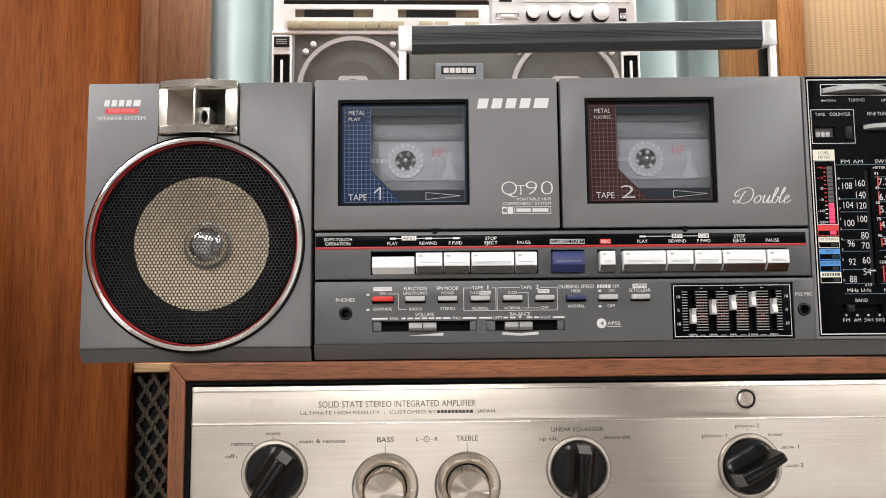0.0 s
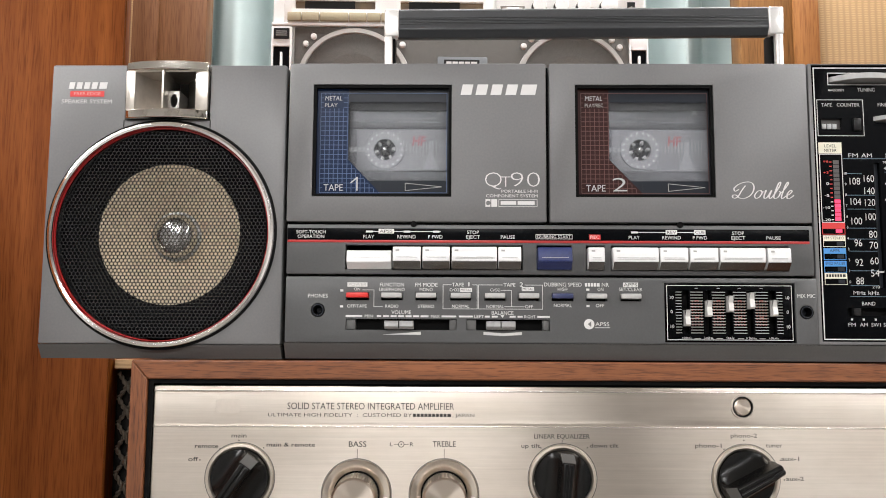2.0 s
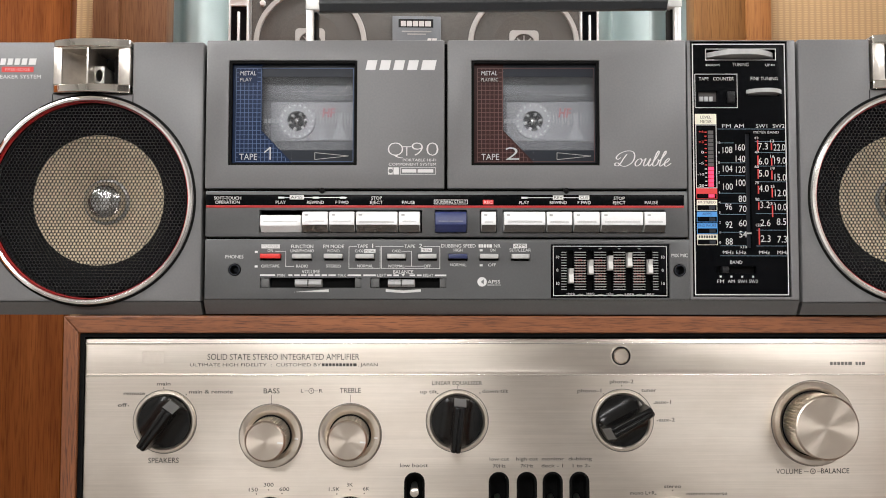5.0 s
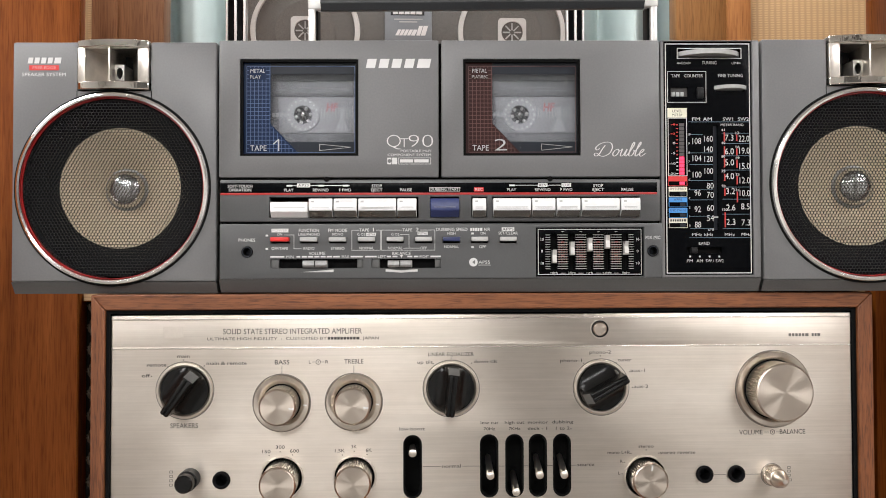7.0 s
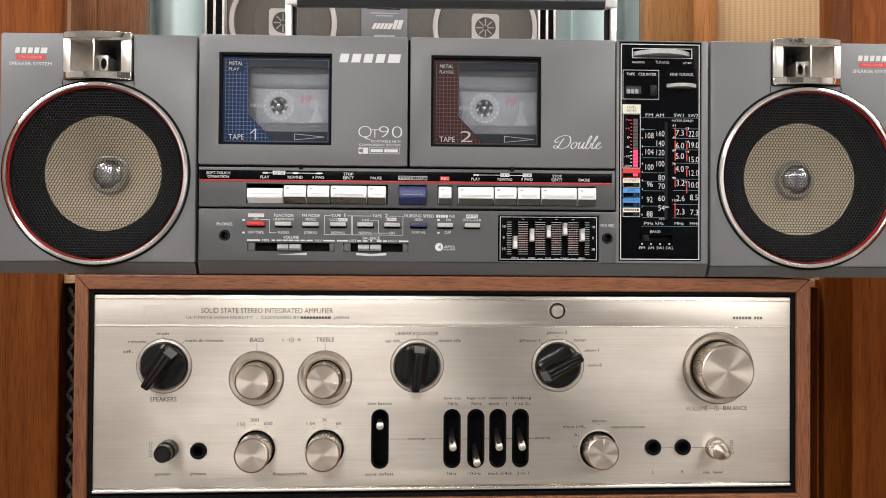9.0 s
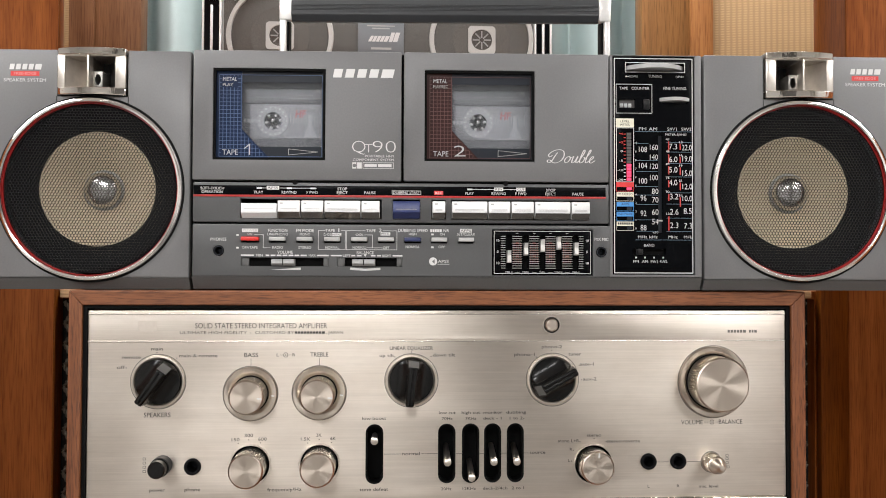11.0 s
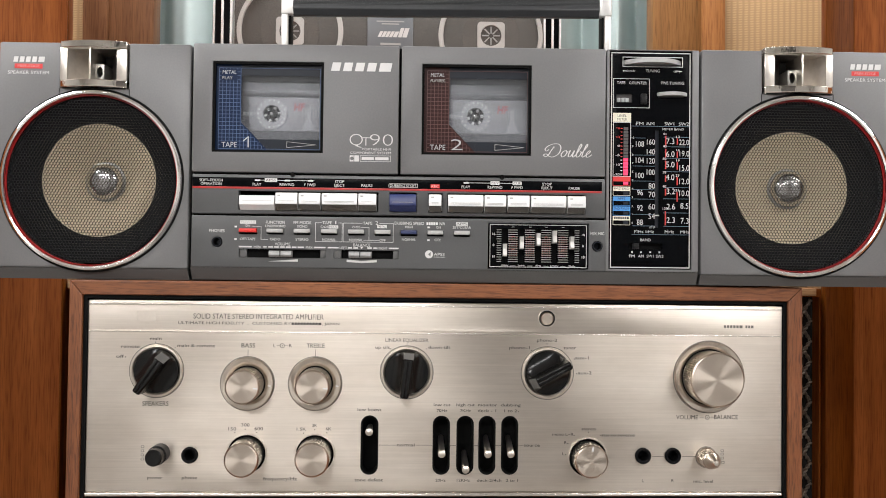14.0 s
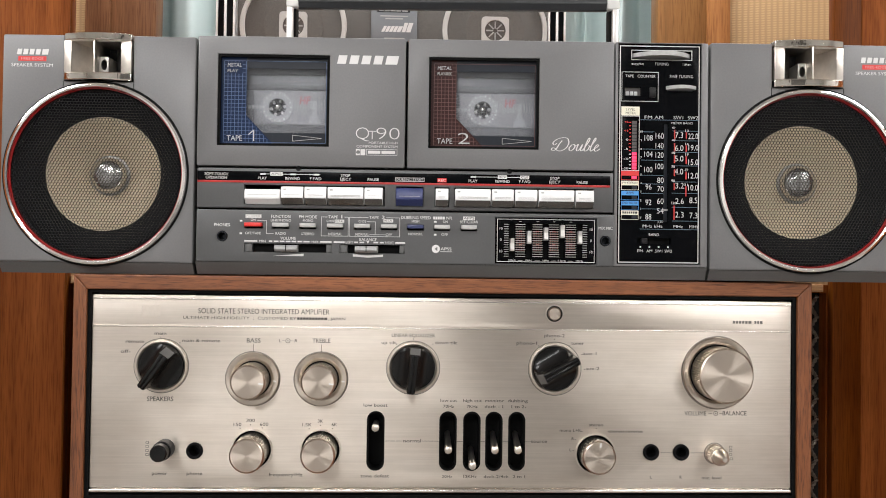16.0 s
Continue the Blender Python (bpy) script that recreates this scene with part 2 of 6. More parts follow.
def woven(name, colour):
    """Woven grille cloth: warp and weft as relief and tone."""
    m = mat(name, colour, 0.85)
    v = coords(m)
    chans = []
    for d, fine in (("X", 34.0), ("Z", 120.0)):
        w = node(m, "ShaderNodeTexWave", Scale=fine, Distortion=0.6, Detail=2.0)
        w.bands_direction = d
        link(m, v, w.inputs["Vector"])
        chans.append(w.outputs["Fac"])
    mul = node(m, "ShaderNodeMath")
    mul.operation = "MULTIPLY"
    link(m, chans[0], mul.inputs[0])
    link(m, chans[1], mul.inputs[1])
    c = ramp(m, mul.outputs[0], [(0.0, [k * 0.8 for k in colour]), (0.6, [k * 1.12 for k in colour])])
    c2 = ramp(m, noise_tex(m, v, 9, 4), [(0.3, (0.9, 0.88, 0.86)), (0.7, (1, 1, 1))])
    link(m, mixed(m, 1.0, c, c2), shader(m).inputs["Base Color"])
    bump(m, mul.outputs[0], 0.5, 0.0005)
    return m


CLOTH = woven("beige_woven_cloth", (0.385, 0.253, 0.125))

# ---- building helpers; all lengths below are in millimetres ----
BASE = {}


def box(x0, x1, y0, y1, z0, z1, bevel=0.0, seg=2, bm=None):
    own = bm is None
    b = bmesh.new()
    bmesh.ops.create_cube(b, size=1.0)
    for v in b.verts:
        v.co = ((x0 + x1) / 2 + v.co.x * (x1 - x0), (y0 + y1) / 2 + v.co.y * (y1 - y0), (z0 + z1) / 2 + v.co.z * (z1 - z0))
    if bevel:
        bmesh.ops.bevel(b, geom=b.edges[:], offset=bevel, segments=seg, profile=0.5, affect="EDGES")
    if own:
        return b
    return join(bm, b)


def join(a, b):
    """Adds bmesh b to bmesh a."""
    vs = [a.verts.new(v.co) for v in b.verts]
    b.verts.index_update()
    for f in b.faces:
        a.faces.new([vs[v.index] for v in f.verts]).smooth = f.smooth
    b.free()
    return a


def lathe(cx, cz, profile, n=48, close=False):
    """Turns (radius, y) points round the axis along y through (cx, cz)."""
    b = bmesh.new()
    rings = []
    for r, y in profile:
        if r == 0:
            rings.append([b.verts.new((cx, y, cz))] * n)
        else:
            rings.append([b.verts.new((cx + r * math.cos(2 * math.pi * k / n), y, cz + r * math.sin(2 * math.pi * k / n))) for k in range(n)])
    pairs = list(zip(rings, rings[1:])) + ([(rings[-1], rings[0])] if close else [])
    for p, q in pairs:
        for k in range(n):
            j = (k + 1) % n
            vs = list(dict.fromkeys([p[k], p[j], q[j], q[k]]))
            if len(vs) > 2:
                b.faces.new(vs).smooth = True
    bmesh.ops.recalc_face_normals(b, faces=b.faces[:])
    return b


def prism(points, y0, y1):
    """A flat outline in x and z, given thickness from y0 to y1."""
    b = bmesh.new()
    f = [b.verts.new((x, y0, z)) for x, z in points]
    k = [b.verts.new((x, y1, z)) for x, z in points]
    b.faces.new(f)
    b.faces.new(k[::-1])
    for i in range(len(points)):
        j = (i + 1) % len(points)
        b.faces.new((f[i], k[i], k[j], f[j]))
    bmesh.ops.recalc_face_normals(b, faces=b.faces[:])
    return b


def extrude_x(outline, x0, x1):
    """An outline in y and z, drawn out from x0 to x1."""
    b = bmesh.new()
    f = [b.verts.new((x0, y, z)) for y, z in outline]
    k = [b.verts.new((x1, y, z)) for y, z in outline]
    b.faces.new(f)
    b.faces.new(k[::-1])
    for i in range(len(outline)):
        j = (i + 1) % len(outline)
        b.faces.new((f[i], k[i], k[j], f[j]))
    bmesh.ops.recalc_face_normals(b, faces=b.faces[:])
    return b


def rounded(x0, x1, z0, z1, r, n=6):
    pts = []
    for cx, cz, a in ((x1 - r, z1 - r, 0), (x0 + r, z1 - r, 90), (x0 + r, z0 + r, 180), (x1 - r, z0 + r, 270)):
        for k in range(n + 1):
            t = radians(a + 90 * k / n)
            pts.append((cx + r * math.cos(t), cz + r * math.sin(t)))
    return pts


def strip(x0, x1, z0, z1, y, bm=None):
    """A printed bar on a face at y."""
    b = bm or bmesh.new()
    b.faces.new([b.verts.new(p) for p in ((x0, y, z0), (x1, y, z0), (x1, y, z1), (x0, y, z1))])
    return b


def outline(x0, x1, z0, z1, w, y, bm=None):
    b = bm or bmesh.new()
    for r in ((x0, x1, z0, z0 + w), (x0, x1, z1 - w, z1), (x0, x0 + w, z0 + w, z1 - w), (x1 - w, x1, z0 + w, z1 - w)):
        strip(*r, y, b)
    return b


def origin_of(ob):
    while ob.parent:
        ob = ob.parent
    return BASE.get(ob.name, (0, 0, 0))


def thing(name, at, label, category, group="", rz=0.0, world=None):
    """A thing's Empty at its base; at: that point in the drawing's millimetres, world: where it stands."""
    ob = new(name)
    ob.empty_display_size = 0.02
    BASE[ob.name] = at
    w = world or at
    ob.matrix_basis = pose(w[0] / 1000, w[1] / 1000, w[2] / 1000, 0, 0, rz)
    return tagged(ob, label, category, group)


def to_mesh(bm, name):
    me = bpy.data.meshes.new(name)
    bm.to_mesh(me)
    bm.free()
    return me


# fine print of many small strokes
PRINTED = {"line_print", "tick_print", "scale_print", "frame_print", "grid_print", "dot_print", "rule_print", "band_print"}


def part(name, bm, material, parent, label="", bevel=0.0, smooth=False):
    me = bm if isinstance(bm, bpy.types.Mesh) else to_mesh(bm, name)
    o = origin_of(parent) if parent else (0, 0, 0)
    me.transform(Matrix.Scale(0.001, 4) @ Matrix.Translation((-o[0], -o[1], -o[2])))
    if material:
        me.materials.clear()
        me.materials.append(material)
    if smooth:
        me.shade_smooth()
    me.set_sharp_from_angle(angle=radians(32))
    ob = new(name, me)
    ob.parent = parent
    if bevel:
        mod = ob.modifiers.new("edges", "BEVEL")
        mod.width, mod.segments, mod.limit_method, mod.angle_limit = bevel / 1000, 2, "ANGLE", radians(40)
    if label:
        tagged(ob, label)
    if name in PRINTED:
        tagged(ob, kind="stuff")
    return ob


def solid(name, bm, material, label, category="", kind="", group=""):
    """A thing or a piece of the setting that is one mesh."""
    ob = part(name, bm, material, None)
    return tagged(ob, label, category, group, kind)


def carve(base, cutters):
    """The mesh of base with the cutters taken out of it."""
    a = new("carved", to_mesh(base, "carved"))
    cut = bmesh.new()
    for c in cutters:
        join(cut, c)
    bmesh.ops.recalc_face_normals(cut, faces=cut.faces[:])
    c = new("cutter", to_mesh(cut, "cutter"))
    mod = a.modifiers.new("cut", "BOOLEAN")
    mod.operation, mod.object, mod.solver = "DIFFERENCE", c, "EXACT"
    me = bpy.data.meshes.new_from_object(a.evaluated_get(bpy.context.evaluated_depsgraph_get()))
    for o in (a, c):
        bpy.data.objects.remove(o, do_unlink=True)
    return me


def text(words, x, z, height, y, material, parent, align="LEFT", width=None, bold=0.0, shear=0.0, name="printed_text"):
    """Lettering on a face at y: height of the capitals, baseline z; width stretches it to fit."""
    cu = bpy.data.curves.new(name, "FONT")
    cu.body, cu.align_x, cu.size, cu.resolution_u, cu.offset, cu.shear = words, align, 1.0, 3, bold, shear
    tmp = new(name, cu)
    me = bpy.data.meshes.new_from_object(tmp.evaluated_get(bpy.context.evaluated_depsgraph_get()))
    bpy.data.objects.remove(tmp, do_unlink=True)
    xs = [v.co.x for v in me.vertices]
    sz = height / 0.69
    sx = width / (max(xs) - min(xs)) if width else sz
    me.transform(Matrix(((sx, 0, 0, x), (0, 0, 0, y), (0, sz, 0, z), (0, 0, 0, 1))))
    return part(name, me, material, parent)


def bars(x0, x1, z0, z1, y, material, parent, blocks=1, gap=0.2, slant=0.0, name="printed_mark"):
    """Plain blocks in place of a mark or of lettering that cannot be read."""
    w = (x1 - x0) / blocks
    for k in range(blocks):
        a, c = x0 + k * w, x0 + (k + 1) * w - gap * (k < blocks - 1)
        b = bmesh.new()
        b.faces.new([b.verts.new(v) for v in ((a, y, z0), (c, y, z0), (c + slant, y, z1), (a + slant, y, z1))])
        part(name, b, material, parent)


# ---- the room that closes the place ----
solid("floor", box(-2600, 2600, -3400, 1500, -1320, -1300), FLOORING, "grey vinyl floor of the room", kind="structure")
solid("ceiling", box(-2600, 2600, -3400, 1500, 1150, 1200), PLASTER, "white plaster ceiling", kind="structure")
solid("wall_north", box(-2600, 2600, 1500, 1600, -1300, 1150), PLASTER, "white plaster wall behind the curtain", kind="structure")
solid("wall_south", box(-2600, 110, -3500, -3400, -1300, 1150), PLASTER, "white plaster wall", kind="structure")
# dark section added out of view; it gives the panel's reflection a dark band
solid("wall_south_reflected", box(110.5, 1100, -3500, -3400, -1300, 1150), REFLECTED_DARK, "unseen dark wall section added to darken the amplifier panel's reflection", kind="structure")
solid("wall_south_end", box(1100.5, 2600, -3500, -3400, -1300, 1150), PLASTER, "white plaster wall", kind="structure")
solid("wall_west", box(-2700, -2600, -3400, 1500, -1300, 1150), PLASTER, "white plaster wall", kind="structure")
solid("wall_east", box(2600, 2700, -3400, 1500, -1300, 1150), PLASTER, "white plaster wall", kind="structure")
for lx, ly, _ in LIGHTS:
    w = 1150 if ly < 0.4 else 1600
    lamp = thing("ceiling_light", (lx * 1000, ly * 1000, 1150), "white fluorescent ceiling light panel", "ceiling light", "ceiling lights")
    rim = box(lx * 1000 - w / 2 - 30, lx * 1000 + w / 2 + 30, ly * 1000 - 170, ly * 1000 + 170, 1125, 1150, 3)
    part("frame", carve(rim, [box(lx * 1000 - w / 2, lx * 1000 + w / 2, ly * 1000 - 140, ly * 1000 + 140, 1100, 1140)]), LAMPFRAME, lamp)
    part("diffuser", box(lx * 1000 - w / 2 + 1, lx * 1000 + w / 2 - 1, ly * 1000 - 139, ly * 1000 + 139, 1133, 1137), LAMPGLOW, lamp, "glowing opal diffuser")

# a low board on which the amplifier and the cabinets stand
bench = thing("display_bench", (0, 100, -1300), "plain dark wooden display bench", "bench")
part("top", box(-236, 236, -2, 246, -40, 0, 3), SAPELE, bench)
for bx in (-232, 172):
    part("side_panel", box(bx, bx + 60, 4, 240, -1300, -40, 2), SAPELE, bench)


# ---- background: cabinets, lattice speaker, tall speakers, curtain ----
def wooden_panel(x0, x1, edge):
    """A tall veneered panel with a darker stile along its inner edge."""
    p = thing("wooden_panel", ((x0 + x1) / 2, 250, -1300), "tall dark sapele-veneered panel with vertical grain", "wood panel", "wood panels")
    if not edge:
        part("board", box(x0, x1 - 1.6, 250, 260, -1300, 800, 0.3), SAPELE, p)
        part("edge_lipping", box(x1 - 1.5, x1, 250, 260, -1300, 800, 0.4), SAPELE_DARK, p)
        return
    a, b = x0, x0 + edge
    part("stile", box(a, b, 250, 260, -1300, 800, 0.8), SAPELE_DARK, p, "darker edge stile")
    part("board", box(b + 0.2, x1, 250, 260, -1300, 800, 0.8), SAPELE, p)


wooden_panel(-800, -342, 0)
wooden_panel(383.5, 840, 28)
# plain walls added out of view to shade the low sides of the panels
solid("shade_wall_west", box(-560, -505, -140, 249, -1300, 370, 2), SAPELE, "unseen dark wood wall added to shade a panel", kind="structure")
solid("shade_wall_east", box(505, 560, -190, 249, -1300, 370, 2), SAPELE, "unseen dark wood wall added to shade a panel", kind="structure")

low = thing("lattice_speaker", (18, 262, -1300), "wooden speaker with a twisted lattice grille", "speaker")
part("carcass", carve(box(-348, 386, 262, 480, -1300, 151, 1), [box(-345, 383, 250, 282, -250, 143)]), SAPELE, low)
part("edge_strip", box(-341, 378, 257, 261.9, 144, 151, 0.8), OAK, low, "pale oak edge strip")
part("grille_cloth", box(-345, 383, 276, 280, -250, 143), CLOTHBLACK, low)


def twisted_rod(a, b, y, r, turns):
    """A thin two-strand rope of metal between two points."""
    out = bmesh.new()
    ax = Vector((b[0] - a[0], 0, b[1] - a[1]))
    length = ax.length
    ax.normalize()
    side = Vector((ax.z, 0, -ax.x))
    n = max(6, int(turns * 8))
    for phase in (0, math.pi):
        prev = None
        for k in range(n + 1):
            t = k / n
            w = 2 * math.pi * turns * t + phase
            c = Vector((a[0], y, a[1])) + ax * (length * t) + (side * math.cos(w) + Vector((0, 1, 0)) * math.sin(w)) * r * 0.6
            ring = [out.verts.new(c + (side * math.cos(q) + Vector((0, 1, 0)) * math.sin(q)) * r * 0.75) for q in (0.5, 1.55, 2.6, 3.64, 4.69, 5.74)]
            if prev:
                for i in range(6):
                    out.faces.new((prev[i], prev[(i + 1) % 6], ring[(i + 1) % 6], ring[i])).smooth = True
            prev = ring
    return out


for x_in, x_out in ((-341, -241), (378, 278)):
    s = 1 if x_out > x_in else -1
    for k in range(-16, 13):
        for lean in (1, -1):
            # rods cross at a steep angle and end at the opening's edges
            z_in, z_out = 20.0 * k, 20.0 * k + lean * 100 * 1.55
            t0, t1 = 0.0, 1.0
            for lim, sign in ((-249, 1), (142, -1)):
                f0, f1 = sign * (z_in - lim), sign * (z_out - lim)
                if f0 < 0 and f1 < 0:
                    t1 = -1
                elif f0 < 0:
                    t0 = max(t0, f0 / (f0 - f1))
                elif f1 < 0:
                    t1 = min(t1, f0 / (f0 - f1))
            if t1 - t0 > 0.05:
                p = [(x_in + s * 100 * t, z_in + (z_out - z_in) * t) for t in (t0, t1)]
                ln = math.hypot(p[1][0] - p[0][0], p[1][1] - p[0][1])
                part("lattice_rod", twisted_rod(p[0], p[1], 270 + lean * 1.2, 1.55, ln / 9), IRON, low)


def tall_speaker(x_in, x_out, label, trim, w=111):
    """A floor speaker: wood frame round a woven cloth front."""
    lo, hi = min(x_in, x_out), max(x_in, x_out)
    s = thing("tall_speaker", ((lo + hi) / 2, 720, -1300), label, "speaker", "tall speakers")
    e = 36
    part("frame", carve(box(lo, hi, 724, 760, -1300, 950, 2), [box(lo + w - e, hi - w + e, 700, 750, 100 - e, 860 + e)]), BOARD if trim == TEAK else trim, s, "brown walnut frame")
    part("edging", carve(box(lo + w - e + 0.3, hi - w + e - 0.3, 719, 749, 100.3 - e, 859.7 + e, 2), [box(lo + w, hi - w, 700, 790, 100, 860)]), trim, s, "wooden edging round the cloth")
    part("grille_cloth", box(lo + w + 0.5, hi - w - 0.5, 728, 748, 100.5, 859.5, 1), CLOTH, s, "beige woven cloth")
    part("carcass", box(lo + 85, hi - 85, 760.5, 990, -1300, 949), BOARD, s)


tall_speaker(-405, -907, "tall brown walnut speaker with beige woven cloth", WALNUT_SHADED, 102)
tall_speaker(352, 860, "tall teak speaker with beige woven cloth", TEAK)

fold = bmesh.new()
row = []
for k in range(341):
    x = -680 + 4 * k
    y = 1120 + 62 * math.sin(x / 23.0 + 0.8 * math.sin(x / 61.0)) + 12 * math.sin(x / 9.1 + 1.3) + 10 * math.sin(x / 51.0)
    row.append([fold.verts.new((x + dx, y + dy, z)) for z, dx, dy in ((-1280, 0, 0), (300, 3, 2), (600, -2, 0), (850, 0, -3), (1095, 2, 0))])
for a, b in zip(row, row[1:]):
    for i in range(4):
        fold.faces.new((a[i], b[i], b[i + 1], a[i + 1])).smooth = True
curtain = solid("curtain", fold, CURTAIN, "pale aqua curtain hanging in soft folds", "curtain")
thick = curtain.modifiers.new("cloth", "SOLIDIFY")
thick.thickness = 0.0015
rail = lathe(0, 0, [(0, -680), (9, -680), (9, 690), (0, 690)], 16)
rail.transform(Matrix.Rotation(radians(90), 4, "Z"))
rail.transform(Matrix.Translation((0, 1120, 1102)))
solid("curtain_rail", rail, LAMPFRAME, "plain white enamelled curtain rail", "curtain rail")

# hidden stand under the silver boombox
stand = thing("shelf_stand", (-50, 610, -1300), "plain wooden stand carrying a silver boombox", "stand")
part("top", box(-320, 220, 600, 735 - 20, 372, 390, 1), SAPELE, stand)
for bx in (-310, 192):
    part("side_panel", box(bx, bx + 18, 604, 712, -1300, 372, 1), SAPELE, stand)

# ---- the silver boombox behind ----
rb = thing("silver_boombox", (-51, 610, 390), "silver-white twin speaker boombox with round grey speakers", "boombox")
part("body", box(-291, 189, 616, 705, 390, 712, 3), HIFI_WHITE, rb)
part("lower_front", box(-262, 163.5, 611, 616.5, 400, 564, 1), MESHGREY, rb, "dark grey speaker mesh front")
part("rim", box(-291, 189, 608, 616.4, 565, 569, 0.8), HIFI_WHITE, rb)
part("key_panel", carve(box(-276, -9, 610, 616.4, 570, 606, 0.8), [box(-262, -160, 600, 620, 588, 599.5), box(-128, -22, 600, 620, 588, 599.5)]), HIFI_WHITE, rb)
# brown reflection in the slots, painted as the colour of their back
part("recess", box(-264, -20, 615, 616.3, 587, 600.5), plastic("bronze_reflection", (0.17, 0.12, 0.07), 0.3, 0.2, 60), rb)
# black blocks draw the dark middle of each slot
for a, b in ((-250, -186), (-117, -52)):
    part("recess_black", box(a, b, 613, 614.9, 587.5, 600), BLACK, rb)
for k, (a, b) in enumerate(((-271, -254), (-253, -231), (-230, -194), (-193, -171), (-170, -153), (-152, -137), (-136, -119.5), (-100, -82), (-80, -62), (-40, -22))):
    part("key", box(a, b, 605.5, 611, 571, 582, 1), GOLD, rb, "champagne key")
part("seam", box(-277, -8, 614, 616.3, 607, 612.5), BLACK, rb)
for a, b in ((-277, -145.5), (-143, -8)):
    part("cassette_door", box(a, b, 608, 616.4, 613, 700, 1.5), HIFI_WHITE, rb)
part("tuner_panel", box(-5, 184, 610, 616.4, 572, 705, 1.2), HIFI_WHITE, rb)
for cx, r in ((48.7, 9), (76.8, 9), (105.2, 9), (137.1, 11)):
    kb = part("knob", lathe(cx, 591, [(r - 0.2, 594.6), (r, 595.5), (r, 610), (0, 610)], 32), SEAM, rb, "dark sided round knob")
    part("knob_face", lathe(cx, 591, [(0, 594), (r * 0.86, 594), (r - 0.15, 594.7), (r - 0.2, 596), (0, 596)], 32), HIFI_WHITE, kb)
    part("skirt", lathe(cx, 591, [(r + 0.8, 604), (r + 0.8, 610), (r, 610), (r, 604)], 32, True), DULLCHROME, kb)
part("wheel_slot", carve(box(0, 31, 608.5, 612, 585.5, 594.5, 0.4), [box(2, 29, 600, 611, 587, 593)]), DULLCHROME, rb)
part("wheel", box(8, 24, 606.5, 610.8, 587.6, 592.4, 0.8), HIFI_WHITE, rb)
part("switch", box(164, 172, 605, 612, 586, 594, 0.8), DULLCHROME, rb)
part("switch_slot", box(163, 173, 609, 610.5, 584.5, 601.7), BLACK, rb)
part("meter_line", box(36, 179, 609.2, 611, 609, 609.8), DULLCHROME, rb)
for cx in (30, 52, 88):
    part("small_switch", box(cx, cx + 7, 606, 612, 614, 624, 0.6), DULLCHROME, rb)
part("counter", box(5, 22, 609, 611, 610, 616, 0.4), BLACK, rb)
for x0, x1, sx in ((-291, -265, -278), (164.5, 189, 177)):
    part("side_trim", carve(box(x0, x1, 608, 616.4, 400, 564, 1.5), [box(x0 + 2.5, x1 - 2.5, 600, 613, 430, 538)]), HIFI_WHITE, rb)
    part("grip_slot", box(x0 + 2.6, x1 - 2.6, 612.2, 613.5, 430, 538), GLOSSBLACK, rb)
    part("grip_bar", box(sx - 1.4, sx + 1.4, 607, 612.5, 448, 530, 0.6), HIFI_WHITE, rb)
vent = part("vent", carve(box(-288, -268, 606.5, 608.2, 547, 561, 0.4), [box(-285, -271, 600, 607.4, 550, 558)]), BLACK, rb)
for z in (551.2, 553.8, 556.4):
    part("slat", box(-285, -271, 606.6, 607.3, z, z + 1), PRINTDIM, vent)
for cx in (-186, 91):
    sp = part("speaker_ring", lathe(cx, 490, [(66, 611), (66.5, 607.5), (72, 607.5), (73, 611)], 72), RINGGREY, rb, "pale grey ring")
    br = part("bracket", carve(prism(rounded(cx - 19, cx + 19, 471, 509, 5), 608, 611.4), [lathe(cx, 490, [(0, 600), (14.5, 600), (14.5, 620), (0, 620)], 40)]), RINGGREY, rb)
    for k in range(8):
        sp_ = box(-0.8, 0.8, 608.6, 610.6, 3, 12.5)
        sp_.transform(Matrix.Rotation(radians(45 * k), 4, "Y"))
        sp_.transform(Matrix.Translation((cx, 0, 490)))
        part("spoke", sp_, PRINTDIM, br)
    part("cone_shade", lathe(cx, 490, [(0, 610.3), (40, 610.3), (40, 611.2)], 48), plastic("dark_mesh_centre", (0.105, 0.096, 0.086), 0.55, 0.35, 1400), rb)
    for ang in (40, 50, 130, 140):
        part("screw", lathe(cx + 80 * math.cos(radians(ang)), 490 + 80 * math.sin(radians(ang)), [(0, 606), (3, 606.4), (4, 608.5), (4, 611)], 16), HIFI_WHITE, rb)
bd = part("badge", box(-80, -17, 607, 611.4, 455, 526, 1.2), BADGE, rb, "slate grey badge")
part("badge_field", strip(-72, -27, 511, 522, 606.85), BLACK, bd)
bars(-69, -30, 512.5, 519.5, 606.6, PRINT, bd, 5, 1.2)
for z, w in ((505, 38), (501.5, 24)):
    bars(-48.5 - w / 2, -48.5 + w / 2, z, z + 1.6, 606.8, PRINTDIM, bd)
bars(-66, -40, 484, 492, 606.8, PRINT, bd, 5, 1.0, 4)
bars(-38, -26, 484, 497, 606.8, PRINT, bd, 2, 1.0, 4)
bars(-62, -34, 473, 476, 606.8, PRINTDIM, bd)

